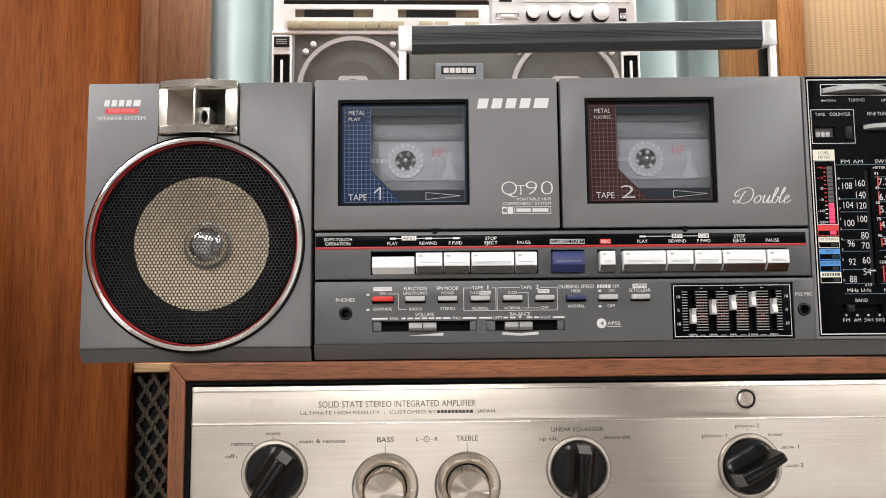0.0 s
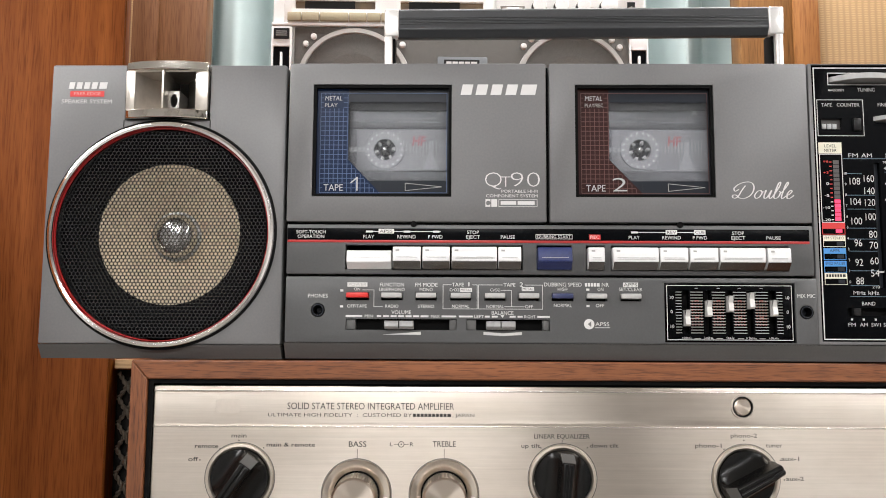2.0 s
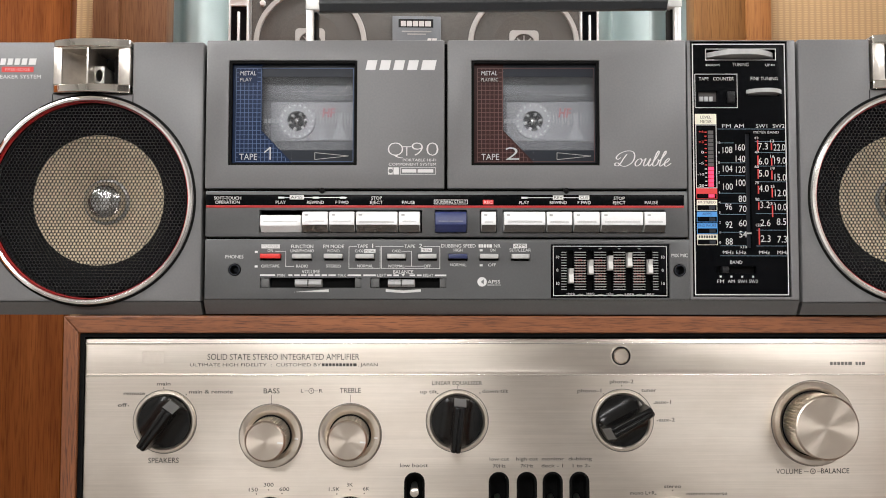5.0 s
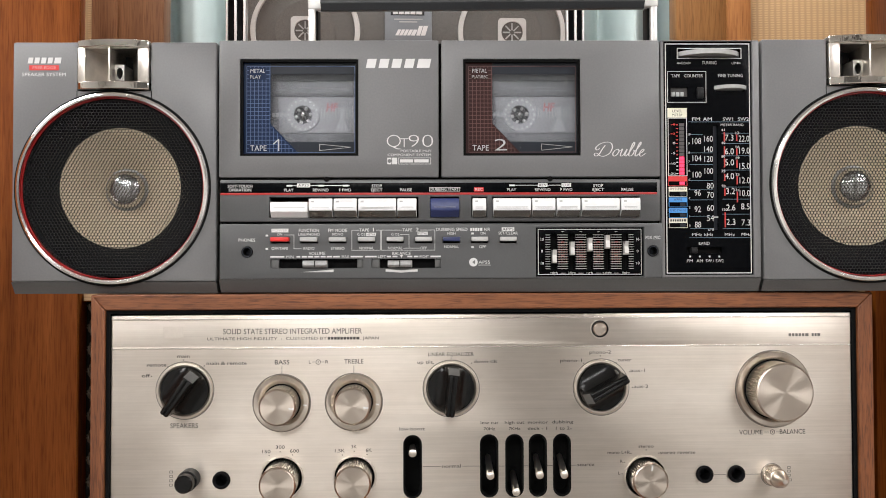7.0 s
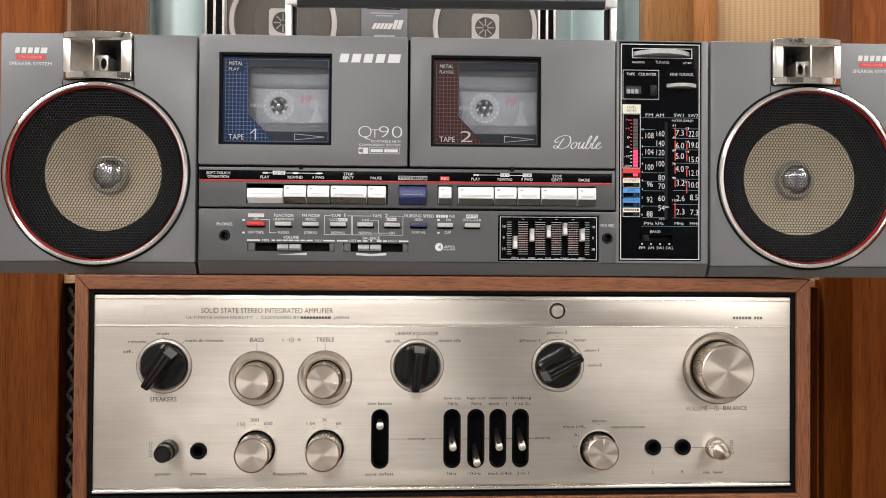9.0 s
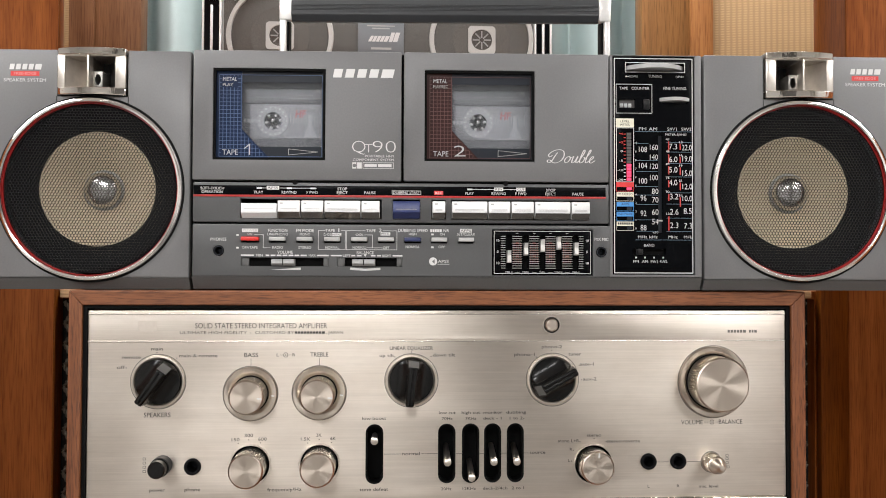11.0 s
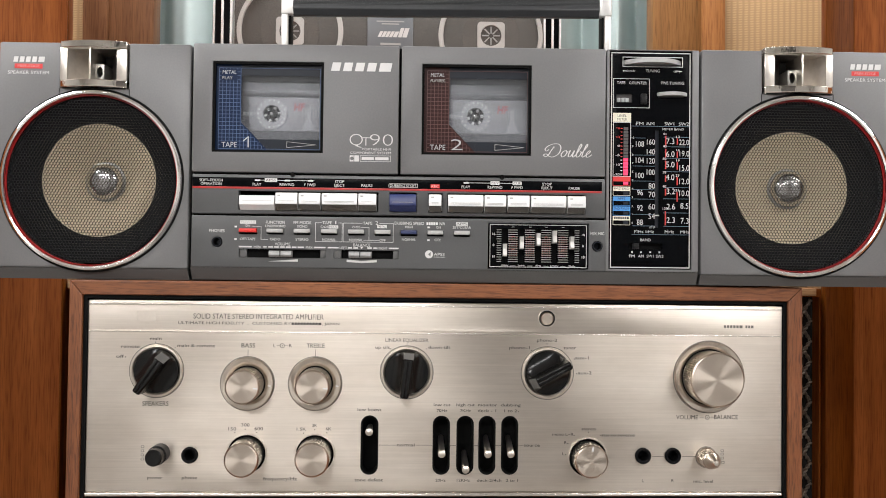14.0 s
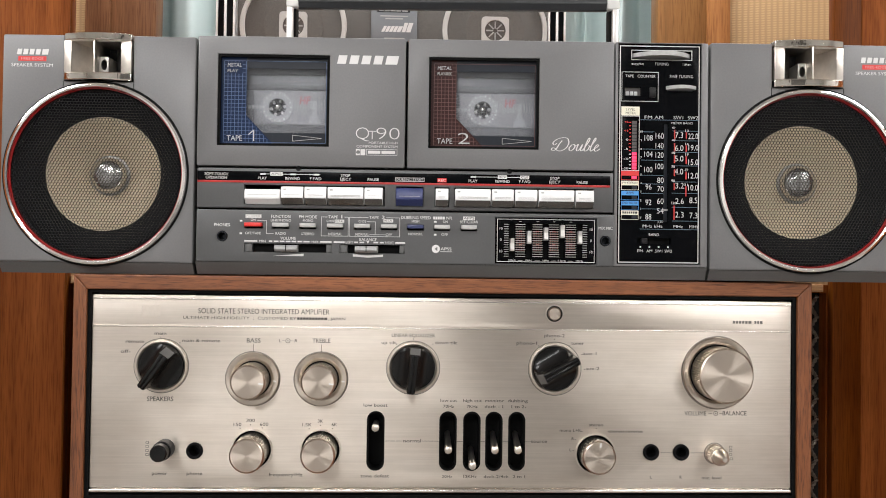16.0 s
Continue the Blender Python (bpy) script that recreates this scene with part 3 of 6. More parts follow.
# ---- the twin-cassette boombox in front ----
pb = thing("twin_cassette_boombox", (0, 0, 157), "charcoal grey twin-cassette boombox with two round speakers", "boombox", rz=-1.89, world=(0, -5, 157))
TOP, BOT = 311.5, 157.7
wells = [box(-160, -33, -5, 30, 231, 308), box(-24, 103, -5, 30, 231, 308)]
slots = [box(-134, -41, -5, 24, 202, 216.5), box(-36, -16.5, -5, 24, 202, 216.5), box(-11, 0.4, -5, 24, 202, 216.5), box(1.6, 93.5, -5, 24, 202, 216.5),
         box(-133, -28, -5, 24, 171.5, 179), box(28, 96, -5, 24, 166, 198), box(110, 161, -5, 24, 274, 309), box(120, 146, -5, 24, 180, 186)]
part("main_cabinet", carve(box(-163.7, 166.6, 6, 128, BOT, TOP - 0.3, 0.8), wells + slots), SEAM, pb, "black inner cabinet")
part("top_shell", box(-163.6, 166.5, 6.5, 128, TOP - 0.3, TOP, 0.1), GREY, pb)
for fx in (-250, -120, 120, 250):
    part("foot", lathe(fx, 0, [(0, 0), (7, 0), (7, 2.5), (0, 2.5)], 20), SEAM, pb).matrix_basis = pose(0, 0.045, -0.157 + 0.1589 - 0.002, 90, 0, 0) @ pose(0, 0, 0) @ Matrix.Translation((0, 0, 0.157))


def cassette_door(x0, x1, w0, w1, ink, fill, words, number, flip):
    """A deck door with its smoked window; the print marks the deck's number."""
    d = part("cassette_door", carve(box(x0, x1, 0, 6.5, 227.6, TOP, 1.0), [box(w0, w1, -3, 10, 240.7, 300)]), GREY, pb)
    dx = w0 + 150.8
    part("window_bezel", carve(box(w0 + 0.1, w1 - 0.1, 0.6, 7, 240.8, 299.9), [box(w0 + 1.6, w1 - 1.6, -3, 10, 242.2, 298.4)]), SEAM, d)
    g = part("window", box(w0 + 1.5, w1 - 1.5, 3.6, 4.6, 242.0, 298.6), GLASS, d, "clear cassette window")
    g.visible_shadow = False
    m0, m1, v0, v1 = w0 + 1.5, w1 - 1.5, dx - 132.8, dx - 81.4
    mask = prism([(m0, 242), (v0 + 17, 242), (v0 + 17, 243.0), (v0, 260.9), (v0, 298.5), (m0, 298.5)], 3.2, 3.5)
    part("window_print", mask, fill, d)
    dark = strip(v0 + 17.05, m1, 242, 249.7, 3.4)
    strip(v0 + 0.05, m1, 291.4, 298.5, 3.4, dark)
    strip(v1, m1, 249.75, 291.35, 3.4, dark)
    dark.faces.new([dark.verts.new((x, 3.4, z)) for x, z in ((v0 + 10.6, 249.7), (v0 + 17, 243.0), (v0 + 17, 249.7))])
    part("window_border", dark, SMOKE, d)
    lines = bmesh.new()
    gx0, gx1, gz0, gz1, w = dx - 147.3, dx - 133.2, 243.2, 296.2, 0.3

    def edge(z):
        return gx1 if z > 260.5 else gx1 + (260.5 - z) * 16.3 / 17.5

    z = gz0
    while z <= gz1 + 0.1:
        strip(gx0, edge(z), z - w / 2, z + w / 2, 3.05, lines)
        z += 2.523
    x = gx0
    while x < gx1 + 16.5:
        top = gz1 if x <= gx1 + 0.2 else 260.5 - (x - gx1) * 17.5 / 16.3
        strip(x - w / 2, x + w / 2, gz0, max(top, gz0 + 0.2), 3.02, lines)
        x += 2.35
    strip(gx1 + 0.2, m1 - 0.9, 296.0, 296.35, 3.05, lines)
    strip(m1 - 1.2, m1 - 0.9, 243.2, 296.0, 3.05, lines)
    strip(gx1 + 16.5, m1 - 1.2, 243.1, 243.4, 3.05, lines)
    part("grid_print", lines, ink, d)
    # plain patches keep the words clear of the grid
    part("print_patch", strip(dx - 145.9, dx - 134.9, 243.5, 248.2, 2.95), fill, d)
    part("print_patch", strip(dx - 146, dx - 135.4, 287.9, 295.2, 2.95), fill, d)
    text("TAPE", dx - 145.2, 244.2, 3.4, 2.8, PRINTSOFT, d, width=10.0)
    if number == "1":
        one = strip(dx - 128.1, dx - 127.4, 244.2, 251.4, 2.8)
        one.faces.new([one.verts.new((x, 2.79, z)) for x, z in ((dx - 131.2, 248.6), (dx - 130.9, 248.0), (dx - 127.9, 250.5), (dx - 128.1, 251.3))])
        part("printed_text", one, PRINTSOFT, d)
    else:
        text(number, dx - 132.4, 244.2, 7.2, 2.8, PRINTSOFT, d, width=7.6, bold=-0.012)
    text("METAL", dx - 145.4, 292.2, 2.4, 2.8, PRINTSOFT, d, width=9.0, shear=0.1)
    text(words, dx - 145.4, 288.7, 2.0, 2.8, PRINTDIM, d, width=6.6 if words == "PLAY" else 9.6)
    a = [(dx - 102.7, 244.4), (dx - 102.7, 248.3), (dx - 83.7, 246.4)]
    arrow = bmesh.new()
    for p, q in ((a[0], a[1]), (a[1], a[2]), (a[2], a[0])):
        ux, uz = q[0] - p[0], q[1] - p[1]
        ln = math.hypot(ux, uz)
        nx, nz = -uz / ln * 0.14, ux / ln * 0.14
        arrow.faces.new([arrow.verts.new((px, 3.1, pz)) for px, pz in ((p[0] - nx, p[1] - nz), (q[0] - nx, q[1] - nz), (q[0] + nx, q[1] + nz), (p[0] + nx, p[1] + nz))])
    part("arrow_print", arrow, PRINTDIM, d)
    part("well", carve(box(w0 - 6, w1 + 6, 7.2, 29, 232, 307), [box(w0 - 4, w1 + 4, 0, 26, 234, 305)]), WELL, d)
    return d


d1 = cassette_door(-163.6, -29.8, -150.8, -78.7, PRINTBLUE, NAVY, "PLAY", "1", False)
d2 = cassette_door(-28.2, 105.4, -14.8, 56.8, PRINTBROWN, MAROON, "PLAY/REC", "2", False)
bars(-74.2, -35.4, 294.4, 300.0, -0.12, PRINT, d1, 5, 2.2, 1.2, name="maker_mark")
text("Q", -62.3, 245.9, 7.8, -0.12, PRINT, d1, width=8.6, bold=-0.022)
text("T", -53.6, 245.9, 5.6, -0.12, PRINT, d1, width=4.9, bold=-0.018)
text("90", -49.2, 245.9, 7.8, -0.12, PRINT, d1, width=15.0, bold=-0.022)
text("PORTABLE HI-FI", -34.3, 242.9, 1.5, -0.12, PRINT, d1, "RIGHT", 18.5)
text("COMPONENT SYSTEM", -34.3, 240.5, 1.5, -0.12, PRINT, d1, "RIGHT", 26.4)
part("printed_mark", outline(-54.5, -34.6, 235.5, 239.5, 0.25, -0.12), PRINT, d1)
bars(-53.4, -36.0, 236.6, 238.5, -0.12, PRINT, d1, 2, 0.8)
bars(-61.2, -55.2, 235.5, 239.5, -0.12, PRINT, d1, 2, 0.5)
part("print_patch", lathe(-59.8, 237.5, [(0, -0.16), (1.2, -0.16), (1.2, -0.13)], 16), GREY, d1)


def script(strokes, x, z, size, lean, y, material, parent, name="printed_text"):
    """Pen strokes through control points, thick on the way down and thin on the way up."""
    for pts in strokes:
        path = []
        pts = [pts[0], *pts, pts[-1]]
        for p0, p1, p2, p3 in zip(pts, pts[1:], pts[2:], pts[3:]):
            for k in range(8):
                t = k / 8
                path.append([0.5 * (2 * b + (c - a) * t + (2 * a - 5 * b + 4 * c - d) * t * t + (3 * b - a - 3 * c + d) * t ** 3) for a, b, c, d in zip(p0, p1, p2, p3)])
        path.append(list(pts[-1]))
        path = [(x + (u + lean * v) * size, z + v * size) for u, v in path]
        b = bmesh.new()
        prev = None
        for i, (px, pz) in enumerate(path):
            qx, qz = path[min(i + 1, len(path) - 1)]
            rx, rz = path[max(i - 1, 0)]
            ux, uz = qx - rx, qz - rz
            ln = math.hypot(ux, uz) or 1
            w = size * (0.019 + 0.036 * max(0, abs(uz) / ln - 0.35))
            cur = [b.verts.new((px - uz / ln * w * e, y - 0.0004 * i, pz + ux / ln * w * e)) for e in (-1, 1)]
            if prev:
                b.faces.new((prev[0], cur[0], cur[1], prev[1]))
            prev = cur
        part(name, b, material, parent)


D_STEM = [(0.42, 0.78), (0.3, 0.5), (0.22, 0.2), (0.1, 0.03), (-0.1, 0.06), (-0.12, 0.2), (0.06, 0.2), (0.3, 0.04), (0.6, 0.0), (0.92, 0.22), (0.98, 0.6), (0.78, 0.92), (0.4, 1.0), (0.0, 0.86), (-0.2, 0.6), (-0.06, 0.44), (0.1, 0.56)]
LETTER_O = [(1.42, 0.5), (1.24, 0.42), (1.16, 0.18), (1.3, 0.01), (1.48, 0.12), (1.54, 0.36), (1.42, 0.5), (1.5, 0.42), (1.66, 0.4)]
LETTER_U = [(1.68, 0.42), (1.74, 0.5), (1.72, 0.2), (1.78, 0.02), (1.94, 0.1), (2.06, 0.5), (2.04, 0.12), (2.14, 0.01), (2.28, 0.2)]
LETTER_B = [(2.28, 0.2), (2.46, 0.8), (2.4, 1.0), (2.32, 0.8), (2.3, 0.2), (2.4, 0.01), (2.58, 0.1), (2.62, 0.36), (2.52, 0.44), (2.7, 0.36)]
LETTER_L = [(2.7, 0.36), (2.9, 0.82), (2.86, 1.0), (2.78, 0.8), (2.76, 0.16), (2.86, 0.01), (3.02, 0.16)]
LETTER_E = [(3.02, 0.16), (3.2, 0.28), (3.28, 0.44), (3.18, 0.5), (3.06, 0.3), (3.12, 0.04), (3.28, 0.02), (3.48, 0.2)]
script([D_STEM, LETTER_O, LETTER_U, LETTER_B, LETTER_L, LETTER_E], 65.8, 240.2, 8.6, 0.36, -0.12, PRINT, d2)


def cassette(x0, label):
    """A cassette: shell, paler label field, hubs with teeth."""
    c = thing("cassette_tape", (x0 + 50, 12, 234.2), label, "cassette", "cassettes in the decks", rz=-1.89)
    yaw = radians(-1.89)
    lx, ly = x0 + 50, 12
    c.matrix_basis = pose((lx * math.cos(yaw) - ly * math.sin(yaw)) / 1000, (lx * math.sin(yaw) + ly * math.cos(yaw) - 5) / 1000, 0.2363, 0, 0, -1.89)
    hz = 265.6
    part("shell", carve(box(x0, x0 + 100, 11, 20, 234.2, 298, 1.2), [lathe(x0 + hx, hz, [(0, 5), (5.6, 5), (5.6, 25), (0, 25)], 32) for hx in (29, 72.5)]), SHELL, c)
    part("upper_band", box(x0 + 1, x0 + 99, 10.6, 11.2, 287, 297, 0.2), SHELLDARK, c)
    part("band", box(x0 + 3, x0 + 97, 10.7, 11.2, 277, 281, 0.2), SHELLDARK, c)
    part("label_field", carve(box(x0 + 14, x0 + 86, 10.6, 11.1, 254, 276.4, 0.2), [lathe(x0 + hx, hz, [(0, 5), (hr, 5), (hr, 25), (0, 25)], 40) for hx, hr in ((29, 10.5), (72.5, 8.6))]), SHELLPALE, c)
    for hx, hr in ((29, 10.3), (72.5, 8.4)):
        h = part("hub", lathe(x0 + hx, hz, [(5.8, 11.0), (5.8, 10.2), (hr, 10.2), (hr, 11.0)], 48), HUBWHITE, c, "white ring with dots")
        for k in range(18):
            a = 2 * math.pi * k / 18
            part("dot", lathe(x0 + hx + (hr - 1.3) * math.cos(a), hz + (hr - 1.3) * math.sin(a), [(0, 10.1), (0.6, 10.1), (0.6, 10.2)], 8), PRINTDIM, h)
        part("spindle_well", lathe(x0 + hx, hz, [(5.5, 12.5), (5.5, 16), (0, 16)], 32), SHELLDARK, h)
        part("spindle", lathe(x0 + hx, hz, [(0, 9), (1.0, 9.2), (1.7, 10.5), (2.4, 13), (2.4, 18)], 20), DULLCHROME, h)
        for k in range(6):
            t = box(-0.8, 0.8, 12, 15, 3.6, 5.7, 0.2)
            t.transform(Matrix.Rotation(radians(60 * k + 20), 4, "Y"))
            t.transform(Matrix.Translation((x0 + hx, 0, hz)))
            part("tooth", t, PRINTDIM, h)
    text("HF", x0 + 43.2, 267.8, 5.0, 10.3, HFRED, c, width=7.4, bold=0.03, shear=0.15)
    ticks = bmesh.new()
    for k in range(13):
        strip(x0 + 38.5 + 1.75 * k, x0 + 39.1 + 1.75 * k, 263.5 + (k % 2), 271 - (k % 3), 10.4, ticks)
    part("tick_print", ticks, TAPEPALE, c)
    rule = strip(x0 + 37, x0 + 61.5, 254.5, 254.85, 10.4)
    strip(x0 + 61.2, x0 + 61.5, 254.85, 272, 10.4, rule)
    strip(x0 + 37, x0 + 37.3, 254.85, 258, 10.4, rule)
    part("line_print", rule, TAPEPALE, c)
    # highlight on the shell, painted as a pale wedge
    wedge = bmesh.new()
    wedge.faces.new([wedge.verts.new((x, 10.42, z)) for x, z in ((x0 + 49, 255), (x0 + 58, 255), (x0 + 54.5, 263), (x0 + 54.5, 270), (x0 + 52, 270), (x0 + 52, 263))])
    part("gloss_highlight", wedge, TAPEPALE, c)
    bars(x0 + 10, x0 + 19.4, 264.4, 266.8, 10.45, TAPEPALE, c, 4, 0.6)
    bars(x0 + 26, x0 + 56, 282.4, 283.0, 10.8, SHELLPALE, c, 9, 0.9)
    bars(x0 + 38, x0 + 58, 280.2, 280.8, 10.6, SHELLPALE, c, 6, 0.9)
    text("A", x0 + 56.5, 284, 4, 10.8, TAPEPALE, c, width=3.4)


cassette(-143.1, "grey shell cassette with white hub inside a deck")
cassette(-8.3, "grey shell cassette with white hub inside a deck")

# upper control fascia with the piano keys
key_slots = [(-132.8, -42.2), (-35.2, -17.3), (-10.1, -0.6), (2.6, 92.5)]
fu = part("key_fascia", carve(box(-162.9, 105.3, 0, 6.5, 200.6, 226.2, 0.7), [box(a, b, -3, 10, 203, 215.8) for a, b in key_slots]), GREY_SHADED, pb)
part("title_strip", box(-162.6, 103.2, -0.15, 0.4, 218.2, 224.2, 0.05), GLOSSBLACK, fu, "glossy black strip")
part("red_line", box(-162.6, 103.2, -0.2, 0.4, 216.9, 218.15, 0.05), REDRING, fu)
for x in (-98, 38):
    part("catch", lathe(x, 226.4, [(0, -0.4), (1.6, -0.4), (1.8, 2)], 16), SEAM, fu)


def piano_key(x0, x1, colour, edge, pressed=0.0, ribs=1, name="piano_key"):
    y = pressed
    prof = [(y - 4.2, 214.4 - pressed * 0.9), (y - 5.0, 213.2 - pressed * 0.9), (y - 5.2, 207.2 - pressed * 0.2), (y - 1.6, 203.5), (8, 203.5), (8, 214.4 - pressed * 0.9)]
    k = part(name, extrude_x(prof, x0 + 0.12, x1 - 0.12), colour, fu, bevel=0.35)
    part("lower_edge", extrude_x([(y - 5.3, 206.9 - pressed * 0.2), (y - 1.7, 203.2), (y - 1.4, 203.3), (y - 5.0, 207.0 - pressed * 0.2)], x0 + 0.3, x1 - 0.3), edge, k)
    b = bmesh.new()
    strip(x0 + 2, x1 - 2, 208.9, 209.15, y - 5.35, b)
    if ribs > 1:
        strip(x0 + 2, x1 - 2, 208.2, 208.4, y - 5.35, b)
    part("groove", b, PRINTDIM, k)
    if colour is KEYWHITE and not pressed:
        bars(x0 + 1.6, x0 + 3.4, 212.0, 212.9, y - 5.25, PRINTDIM, k)


left_keys = [(-131.9, -108.9), (-108.3, -93.9), (-93.3, -79.2), (-78.5, -55.5), (-55.0, -43.2)]
right_keys = [(2.9, 25.8), (26.4, 40.6), (41.3, 55.7), (56.4, 79.4), (80.1, 92.0)]
for i, (a, b) in enumerate(left_keys):
    piano_key(a, b, KEYWHITE, KEYWHITE if i == 0 else KEYCHROME, 2.0 if i == 0 else 0.0, 2 if i == 3 else 1)
for a, b in right_keys:
    piano_key(a, b, KEYWHITE, KEYCHROME, 0.0, 2)
piano_key(-9.6, -1.2, KEYWHITE, KEYCHROME, 0.0, 2)
piano_key(-35.0, -17.5, KEYBLUE, KEYBLUE)

Y = -0.3
text("SOFT-TOUCH", -136.3 - 14.2, 221.4, 1.7, Y, PRINT, fu, "CENTER", 15.0)
text("OPERATION", -136.3 - 14.2, 219.1, 1.7, Y, PRINT, fu, "CENTER", 13.6)
for words, x, w, z in (("PLAY", -121.0, 5.6, 219), ("REWIND", -101.6, 9.4, 219), ("F FWD", -86.8, 7.2, 219), ("EJECT", -67.6, 7.0, 219), ("STOP", -67.6, 6.0, 221.4), ("PAUSE", -49.8, 7.2, 219),
                       ("PLAY", 14.4, 5.6, 219), ("REWIND", 33.4, 9.4, 219), ("F FWD", 47.8, 7.2, 219), ("EJECT", 67.2, 7.0, 219), ("STOP", 67.2, 6.0, 221.4), ("PAUSE", 85.0, 7.2, 219)):
    text(words, x, z, 1.75, Y, PRINT, fu, "CENTER", w)
link_l = strip(-119.5, -84, 222.4, 222.7, Y)
for a, b in ((-122.3, -118.9), (-103, -99.6), (-88, -84.8)):
    strip(a, b, 222.0, 223.0, Y - 0.01, link_l)
strip(-115.9, -108, 221.5, 223.9, Y - 0.02, link_l)
part("link_print", link_l, PRINT, fu)
text("APSS", -112, 221.9, 1.6, Y - 0.05, PRINTBLACK, fu, "CENTER", 6.6)
link_r = strip(13, 50, 222.4, 222.7, Y)
strip(13, 16.4, 222.0, 223.0, Y - 0.01, link_r)
for c in (33.4, 47.8):
    strip(c - 2.9, c + 2.9, 221.5, 223.8, Y - 0.02, link_r)
part("link_print", link_r, PRINT, fu)
text("REV", 33.4, 221.9, 1.5, Y - 0.05, PRINTBLACK, fu, "CENTER", 4.6)
text("CUE", 47.8, 221.9, 1.5, Y - 0.05, PRINTBLACK, fu, "CENTER", 4.6)
part("box_print", outline(-35.6, -16.9, 218.9, 221.4, 0.25, Y), PRINT, fu)
text("DUBBING START", -26.3, 219.4, 1.5, Y, PRINT, fu, "CENTER", 17)
part("red_label", strip(-8.4, -2.6, 218.8, 221.3, Y), LABELRED, fu)
text("REC", -5.5, 219.3, 1.5, Y - 0.05, PRINT, fu, "CENTER", 4.6)

# lower control fascia
small = [(-131.8, -120.6), (-114.0, -103.5), (-96.5, -86.2), (-78.9, -68.7), (-61.5, -51.3), (-44.3, -34.1), (-27.4, -17.0), (-10.1, 0.0), (7.3, 17.3)]
holes = [box(a - 0.25, b + 0.25, -3, 10, 187.4, 191.4) for a, b in small]
holes += [box(-132, -75.8, -3, 10, 172.4, 178.0), box(-75.0 + 4.2, -28.7, -3, 10, 172.4, 178.0), box(29.1, 94.9, -3, 10, 166.9, 197.0)]
holes += [lathe(jx, 182.3, [(0, -3), (3.6, -3), (3.6, 10), (0, 10)], 28) for jx in (-146.2, 100.4)]
fl = part("control_fascia", carve(box(-162.9, 106.2, 0, 6.5, 165.9, 199.4, 0.7), holes), GREY_SHADED, pb)
# back-sloping underside, its shade painted by the darker grey
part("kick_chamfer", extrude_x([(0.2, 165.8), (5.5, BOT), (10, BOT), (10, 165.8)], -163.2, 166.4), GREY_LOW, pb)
for i, (a, b) in enumerate(small):
    part("push_button", box(a, b, -2.4, 5, 188.6, 191.2, 0.5), BTNRED if i == 0 else BTNBLUE if i == 6 else BTNGREY, fl, "red power button" if i == 0 else "")
for jx in (-146.2, 100.4):
    j = part("jack_socket", lathe(jx, 182.3, [(3.5, 1.0), (3.4, -0.3), (2.6, -0.4), (2.2, 0.6), (2.2, 6)], 28), SEAM, fl)
    part("contact", lathe(jx, 182.3, [(0, 5), (1.2, 5), (2.2, 5.9)], 16), SMOKE, j)
    part("rim", lathe(jx, 182.3, [(2.5, -0.45), (2.75, -0.5), (3.0, -0.4)], 28), SMOKE, j)
for s0, s1, k0, k1 in ((-132, -75.8, -112.2, -97.5), (-70.8, -28.7, -60.8, -46.2)):
    part("slider_track", box(s0 - 0.2, s1 + 0.2, 4.6, 6.2, 172, 178.4), SEAM, fl)
    part("track_insert", box(s0 + 0.1, s0 + 4.9, 1.0, 4.6, 172.6, 177.8, 0.2), GREY_LOW, fl)
    part("track_insert", box(s1 - 3.6, s1 - 0.1, 1.0, 4.6, 172.6, 177.8, 0.2), GREY_LOW, fl)
    km = (k0 + k1) / 2
    kb = part("slider_knob", extrude_x([(-3.0, 176.2), (-3.4, 174.2), (-2.0, 172.8), (3, 172.8), (3, 177.0), (-2.0, 177.0)], k0, k1), SLIDEGREY, fl, bevel=0.3)
    part("notch", box(km - 0.25, km + 0.25, -3.6, -2.6, 173.4, 176.8), SEAM, kb)
b = bmesh.new()
b.faces.new([b.verts.new((x, -0.12, z)) for x, z in ((-113.5, 170.0), (-93.8, 170.0), (-93.8, 171.6))])
part("wedge_print", b, PRINT, fl)
b = bmesh.new()
b.faces.new([b.verts.new((x, -0.12, z)) for x, z in ((-62.2, 170.2), (-52.5, 169.6), (-42.8, 170.2), (-42.8, 171.7), (-52.5, 171.0), (-62.2, 171.7))])
part("wedge_print", b, PRINT, fl)
b = bmesh.new()
for a, c in ((-132, -123.6), (-116.2, -114), (-113, -110), (-109.2, -106.2), (-105.4, -102.4), (-101.6, -98.6), (-97.8, -94.8), (-94, -90), (-83.4, -76), (-74.6, -67.6), (-61.5, -59), (-58, -55), (-49, -46), (-45, -42.4), (-35, -28.7)):
    strip(a, c, 178.9, 179.8, -0.12, b)
b.faces.new([b.verts.new((x, -0.12, z)) for x, z in ((-52.6, 178.6), (-51.6, 180.2), (-53.6, 180.2))])
part("scale_print", b, PRINT, fl)
